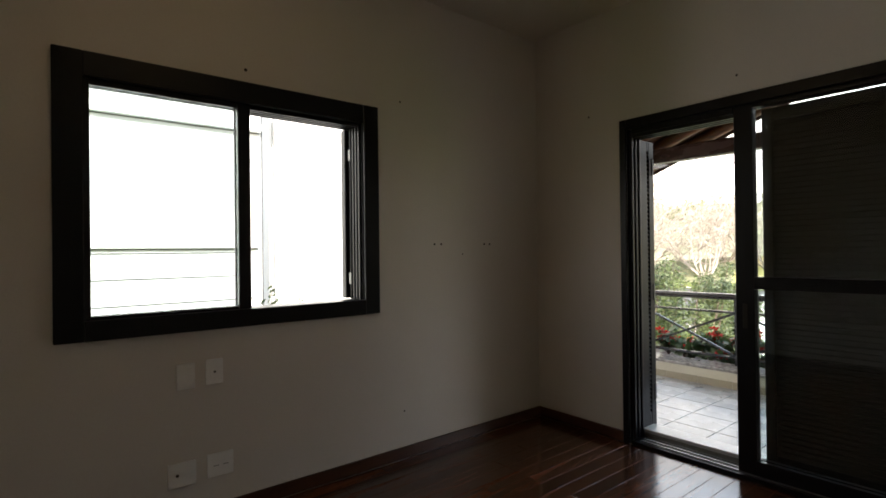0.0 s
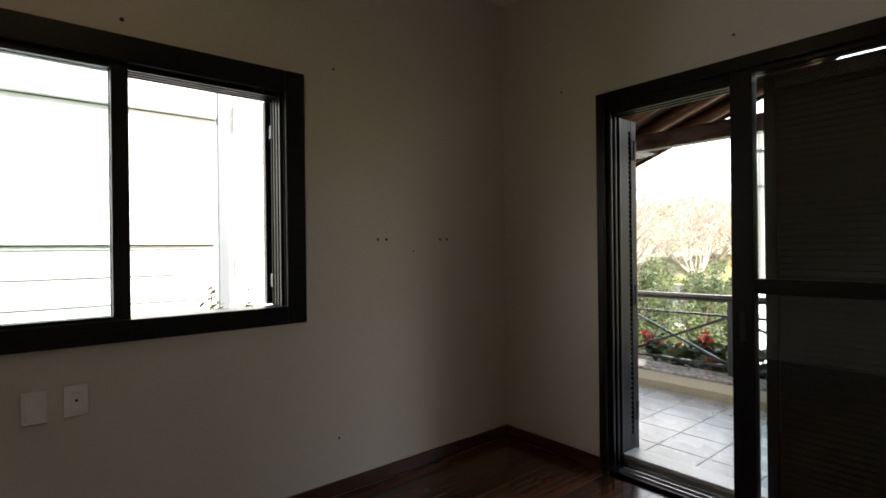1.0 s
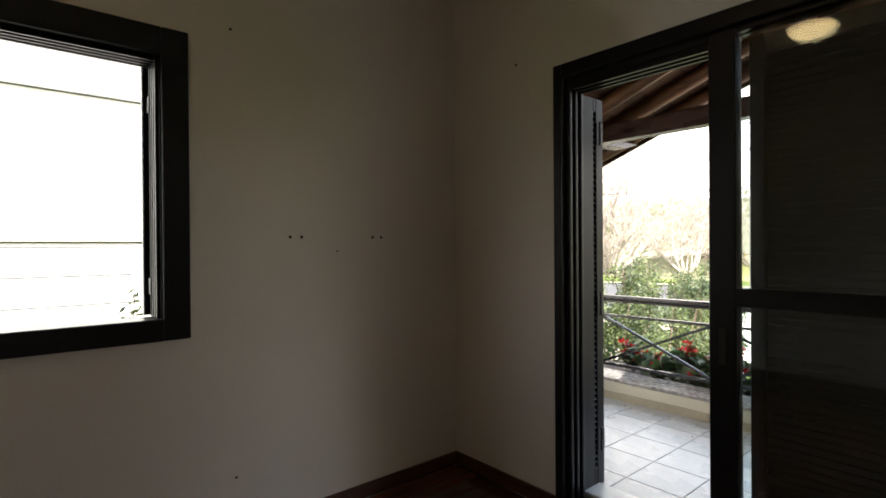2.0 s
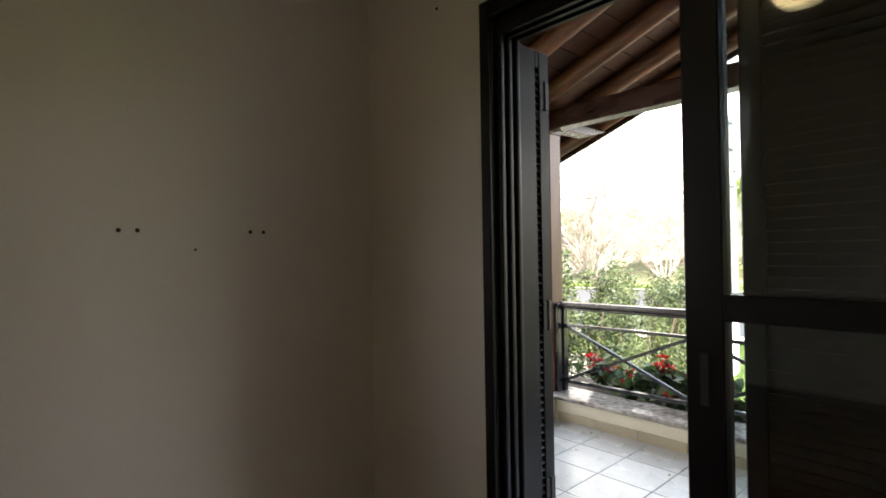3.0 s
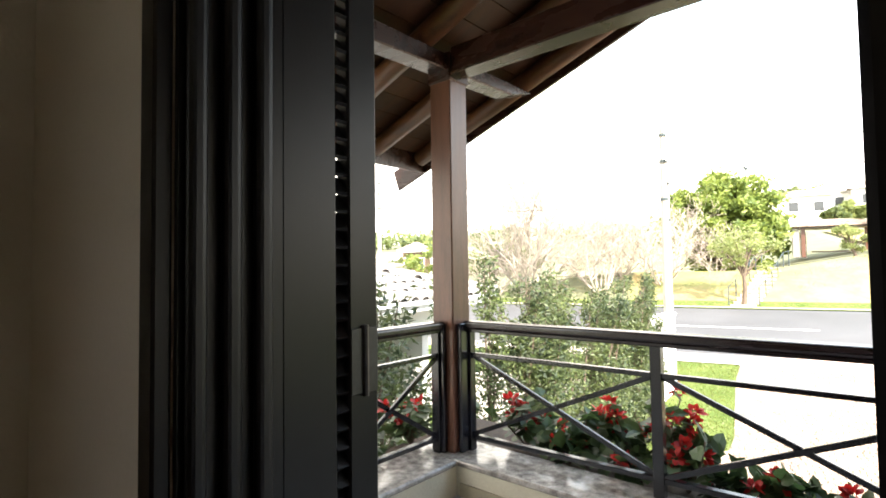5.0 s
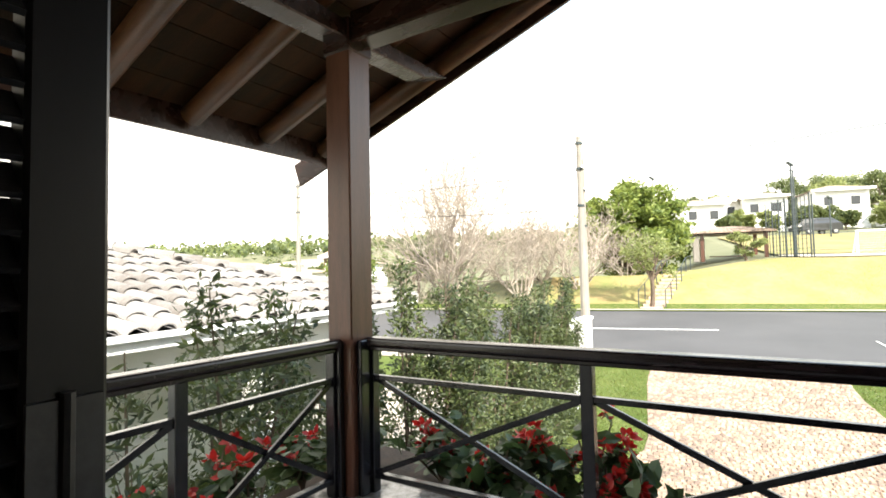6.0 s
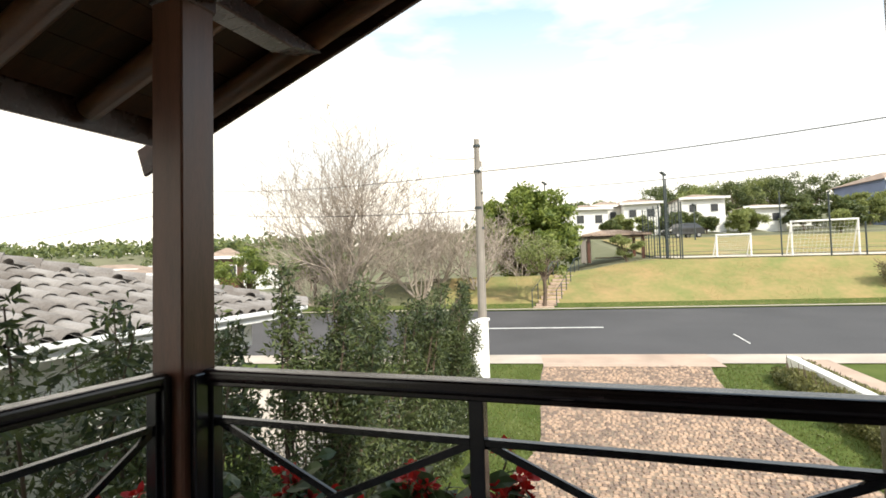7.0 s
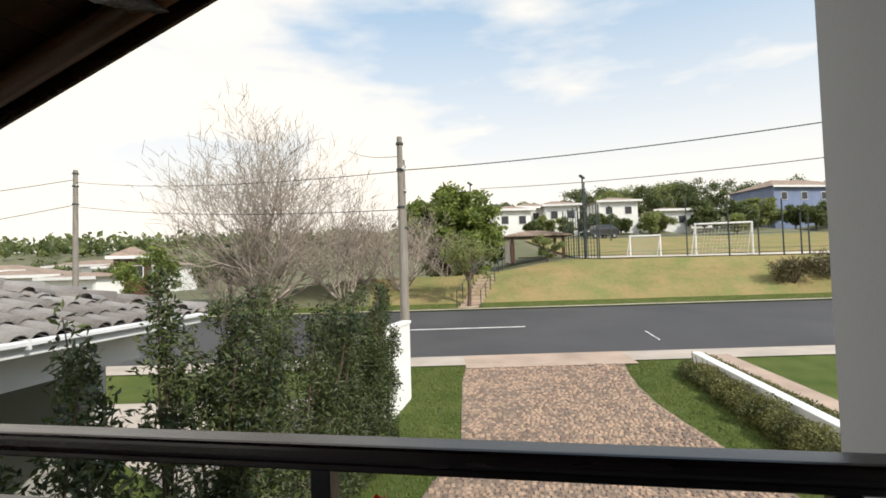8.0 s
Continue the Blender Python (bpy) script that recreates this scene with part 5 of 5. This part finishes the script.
# tall trees on the hill, the valley trees and the far tree line
HILL = ((6.0, 72, 2.0), (9.8, 84, 2.6), (12.5, 90, 3.0), (15.0, 92, 3.2), (20.5, 90, 3.0), (22.0, 84, 2.4), (27.5, 84, 3.8), (30.0, 92, 4.6), (34.0, 84, 4.2), (37.5, 88, 4.8), (41.5, 90, 5.4), (44.5, 84, 4.0), (28.0, 66, 1.9), (34.2, 66, 2.2), (38.5, 66, 2.4), (42.5, 68, 2.6), (47.0, 64, 2.2), (20.6, 66, 1.7), (13.2, 66, 1.4), (14.2, 80, 2.2), (10.9, 62, 1.1), (15.2, 63, 1.3), (18.6, 64, 1.5), (22.4, 64, 1.2), (25.8, 63, 1.5), (26.0, 98, 4.4), (46, 92, 5.2), (36, 100, 5.4), (53, 88, 5.0), (58, 82, 5.0), (33.5, 58, 1.3), (46.5, 67, 1.9), (50.5, 65, 2.1), (54.5, 66, 2.3))
for i, (r, s, c) in enumerate(HILL):
    leafy_tree("hill_tree", r, s, 0.3 + c * 0.2, (c * 0.95, c * 0.9, c * 0.72), 26, 190, 0.36, M_PALELEAF if i % 3 == 0 else M_FARLEAF, 70 + i, "dark green tree among the hillside houses", group="hill trees")
VALLEY = ((-22, 52, 2.2), (-27, 60, 2.4), (-32, 50, 1.8), (-36, 76, 3.2), (-44, 58, 2.2), (-45, 88, 3.6), (-53, 62, 2.4), (-62, 80, 3.6), (-70, 66, 3), (-30, 86, 3.4), (-24, 74, 2.8), (-55, 95, 4.0), (-80, 84, 4), (-40, 44, 1.5), (-52, 46, 1.6))
for i, (r, s, c) in enumerate(VALLEY):
    leafy_tree("valley_tree", r, s, 0.6 + c * 0.2, (c, c, c * 0.62), 14, 90, 0.40, M_FARLEAF, 90 + i, "green tree down in the valley", group="valley trees")


def far_woods():
    rng = random.Random(61)
    spots = []
    for _ in range(1500):
        q = rng.random()
        r = -420 + 900 * q
        s = rng.uniform(150, 260)
        z = ground_z(r, s)
        c = rng.uniform(2.5, 6.0)
        spots += blob_spots(16, street(r, s, z + c * 0.6), (c, c, c * 0.75), rng, 0.2)
    me = leaves(spots, 2.4, 1.6, rng)
    me.materials.append(M_FARLEAF)
    return tagged(new("far_woods", me), "distant band of dark green woods on the skyline", "woods", kind="stuff")


far_woods()


def dry_bush(r, s, w, h, count, seed, label):
    rng = random.Random(seed)
    p = street(r, s, ground_z(r, s) - 0.05)
    t = thing("dry_bush", p, label, "bush", "bushes on the bank")
    spots = []
    for k in range(8):
        c = Vector((rng.uniform(-w, w) * 0.8, rng.uniform(-0.5, 0.5), h * rng.uniform(0.3, 0.75)))
        spots += blob_spots(count // 8, c, (w * 0.4, 0.6, h * 0.35), rng, 0.3)
    me = leaves(spots, 0.16, 0.06, rng)
    me.materials.append(M_DRYBUSH)
    link("foliage", me, t)
    bm = bmesh.new()
    for k in range(14):
        a = rng.uniform(0, 6.28)
        tube([p, p + Vector((math.cos(a) * w * 0.4, math.sin(a) * 0.3, h * 0.5)), p + Vector((math.cos(a) * w * 0.9, math.sin(a) * 0.6, h * rng.uniform(0.6, 1.1)))], [0.03, 0.02, 0.008], 4, bm)
    part("trunk", bm, M_TRUNK, t)


dry_bush(18.8, 27.4, 1.6, 1.5, 2600, 65, "straggly dry brown-green bush on the bank")
dry_bush(22.0, 27.8, 1.8, 1.7, 2400, 66, "straggly dry brown-green bush on the bank")


# ---------------------------------------------------------------- small things in the room
def wall_plate(y, z, w, h, kind, label):
    t = thing("wall_plate", (0, y, z), label, "switch" if kind == "switch" else "socket", "wall plates under the window")
    part("plate", box(0, 0.0115, y - w / 2, y + w / 2, z - h / 2, z + h / 2, 0.003, seg=2), M_PLASTIC, t)
    if kind == "blank":
        part("cover", box(0.0115, 0.0145, y - w * 0.32, y + w * 0.32, z - h * 0.36, z + h * 0.36, 0.001), M_PLASTIC, t)
    if kind == "dial":
        part("insert", box(0.0115, 0.0155, y - 0.022, y + 0.022, z - 0.03, z + 0.03, 0.001), M_PLASTIC, t)
        part("outlet", tube([(0.0145, y, z), (0.0165, y, z)], 0.0055, 12), M_HOLE, t, "small dark round outlet")
    if kind == "tv":
        part("outlet", tube([(0.011, y - 0.022, z), (0.0145, y - 0.022, z)], 0.007, 12), M_HOLE, t, "dark round aerial outlet")
    if kind == "double":
        for o in (-0.022, 0.024):
            s = part("socket_face", box(0.0115, 0.0145, y + o - 0.019, y + o + 0.019, z - 0.022, z + 0.022, 0.001), M_PLASTIC, t)
            for q in (-0.009, 0, 0.009):
                part("pin_hole", tube([(0.0143, y + o + q, z - 0.002), (0.0153, y + o + q, z - 0.002)], 0.0028, 8), M_HOLE, s)


wall_plate(-2.59, 0.73, 0.082, 0.125, "blank", "blank white plastic wall plate under the window")
wall_plate(-2.46, 0.735, 0.082, 0.125, "dial", "white plastic wall plate with a round outlet")
wall_plate(-2.61, 0.262, 0.125, 0.115, "tv", "white plastic aerial socket plate near the floor")
wall_plate(-2.435, 0.268, 0.125, 0.115, "double", "white plastic double power socket near the floor")

for x, y, z, r in ((0, -0.535, 1.371, 0.008), (0, -0.590, 1.371, 0.008), (0, -0.992, 1.370, 0.008), (0, -1.050, 1.370, 0.008), (0, -1.318, 2.285, 0.007), (0, -2.289, 2.283, 0.009), (0, -1.31, 0.30, 0.006), (0, -0.80, 1.30, 0.005)):
    p = thing("wall_plug", (x, y, z), "small dark screw plug in the bare wall", "wall plug", "wall plugs")
    part("plug", tube([(0, y, z), (0.003, y, z)], [r, r * 0.8], 10), M_HOLE, p)
for x, z in ((0.50, 2.285), (1.503, 2.315)):
    p = thing("wall_plug", (x, 0, z), "small dark screw plug above the doorway", "wall plug", "wall plugs")
    part("plug", tube([(x, -0.003, z), (x, 0, z)], [0.006, 0.007], 10), M_HOLE, p)

lamp = thing("ceiling_lamp", (1.18, -2.54, 3.0), "round flush ceiling lamp with warm glass", "ceiling lamp")
part("rim", tube([(1.18, -2.54, 3.0), (1.18, -2.54, 2.965)], [0.17, 0.165], 24), M_GOAL, lamp)
dome = bmesh.new()
bmesh.ops.create_uvsphere(dome, u_segments=24, v_segments=12, radius=0.155)
for v in dome.verts:
    v.co = Vector((1.18 + v.co.x, -2.54 + v.co.y, 2.963 + min(0, v.co.z) * 0.5))
part("glass", dome, M_LAMP, lamp, "warm opal glass bowl", smooth=True)

# ---------------------------------------------------------------- floor pieces
pw, rng = 0.098, random.Random(8)
meshes = []
for ln in (0.60, 0.90, 1.20):
    bm = box(-pw / 2 + 0.0006, pw / 2 - 0.0006, 0.0006, ln - 0.0006, -0.011, 0.0, 0.0012)
    me = bpy.data.meshes.new("plank")
    bm.to_mesh(me)
    bm.free()
    me.materials.append(M_PLANK)
    meshes.append((ln, me))
for i in range(33):                       # the part of the floor that comes into view
    x = 0.017 + pw * (i + 0.5)
    y = -0.018
    while y > -2.6:
        ln, me = rng.choice(meshes)
        p = link("plank", me, floor)
        p.location = (x, y - ln, rng.uniform(-0.0004, 0.0))
        y -= ln
rest = bmesh.new()
box(0.016 + pw * 33, 3.7, -3.9, -0.018, -0.011, -0.001, bm=rest)
box(0.016, 0.016 + pw * 33, -3.9, -2.6, -0.0115, -0.0035, bm=rest)
part("plank_field", rest, M_PLANK, floor)

tl, xs = 0.305, -0.06                     # joints run parallel to the walls
def tile_mesh(w, d):
    bm = box(0.0015, w - 0.002, 0.0015, d - 0.002, 0, 0.015, 0.002)
    me = bpy.data.meshes.new("tile")
    bm.to_mesh(me)
    bm.free()
    me.materials.append(M_BTILE)
    return me


whole, narrow, short, corner = tile_mesh(tl, tl), tile_mesh(xs - KX, tl), tile_mesh(tl, 0.165), tile_mesh(xs - KX, 0.165)
for i in range(-1, 14):
    for j in range(1, 6):
        last = j == 5
        me = (corner if last else narrow) if i < 0 else (short if last else whole)
        t = link("tile", me, balcony)
        t.location = (KX if i < 0 else xs + tl * i, 0.305 if last else KY - tl * j, 0.045)
skirt = bmesh.new()
x = KX + 0.02
while x < 4.2:
    box(x, x + tl - 0.004, KY - 0.009, KY - 0.001, 0.06, 0.125, 0.0015, skirt)
    x += tl
part("tile_skirting", skirt, M_TANSKIRT, balcony)
setting("door_sill", box(0.80, 2.86, 0.152, 0.30, 0.045, 0.068, 0.004), M_MARBLE, "white marble sill outside the doorway", "sill")
# a few dry leaves on the tiles
rng = random.Random(77)
for k in range(9):
    p = Vector((rng.uniform(0.0, 1.5), rng.uniform(1.1, 1.62), 0.062))
    me = leaves([(0, 0, 0)], 0.045, 0.022, rng)
    for v in me.vertices:
        v.co.z = abs(v.co.z) * 0.25
    me.materials.append(M_DRYBUSH)
    lf = new("fallen_leaf", me)
    lf.location = p
    tagged(lf, "small dry brown leaf on the balcony tiles", "leaf", "fallen leaves")

mark = bmesh.new()
bar(street(7.4, 19.0, ground_z(7.4, 19.0) + 0.012), street(7.3, 17.5, ground_z(7.3, 17.5) + 0.012), 0.05, 0.01, 0, mark)
setting("road_scratch", mark, M_PAINTLINE, "pale scratch across the asphalt", "road mark")
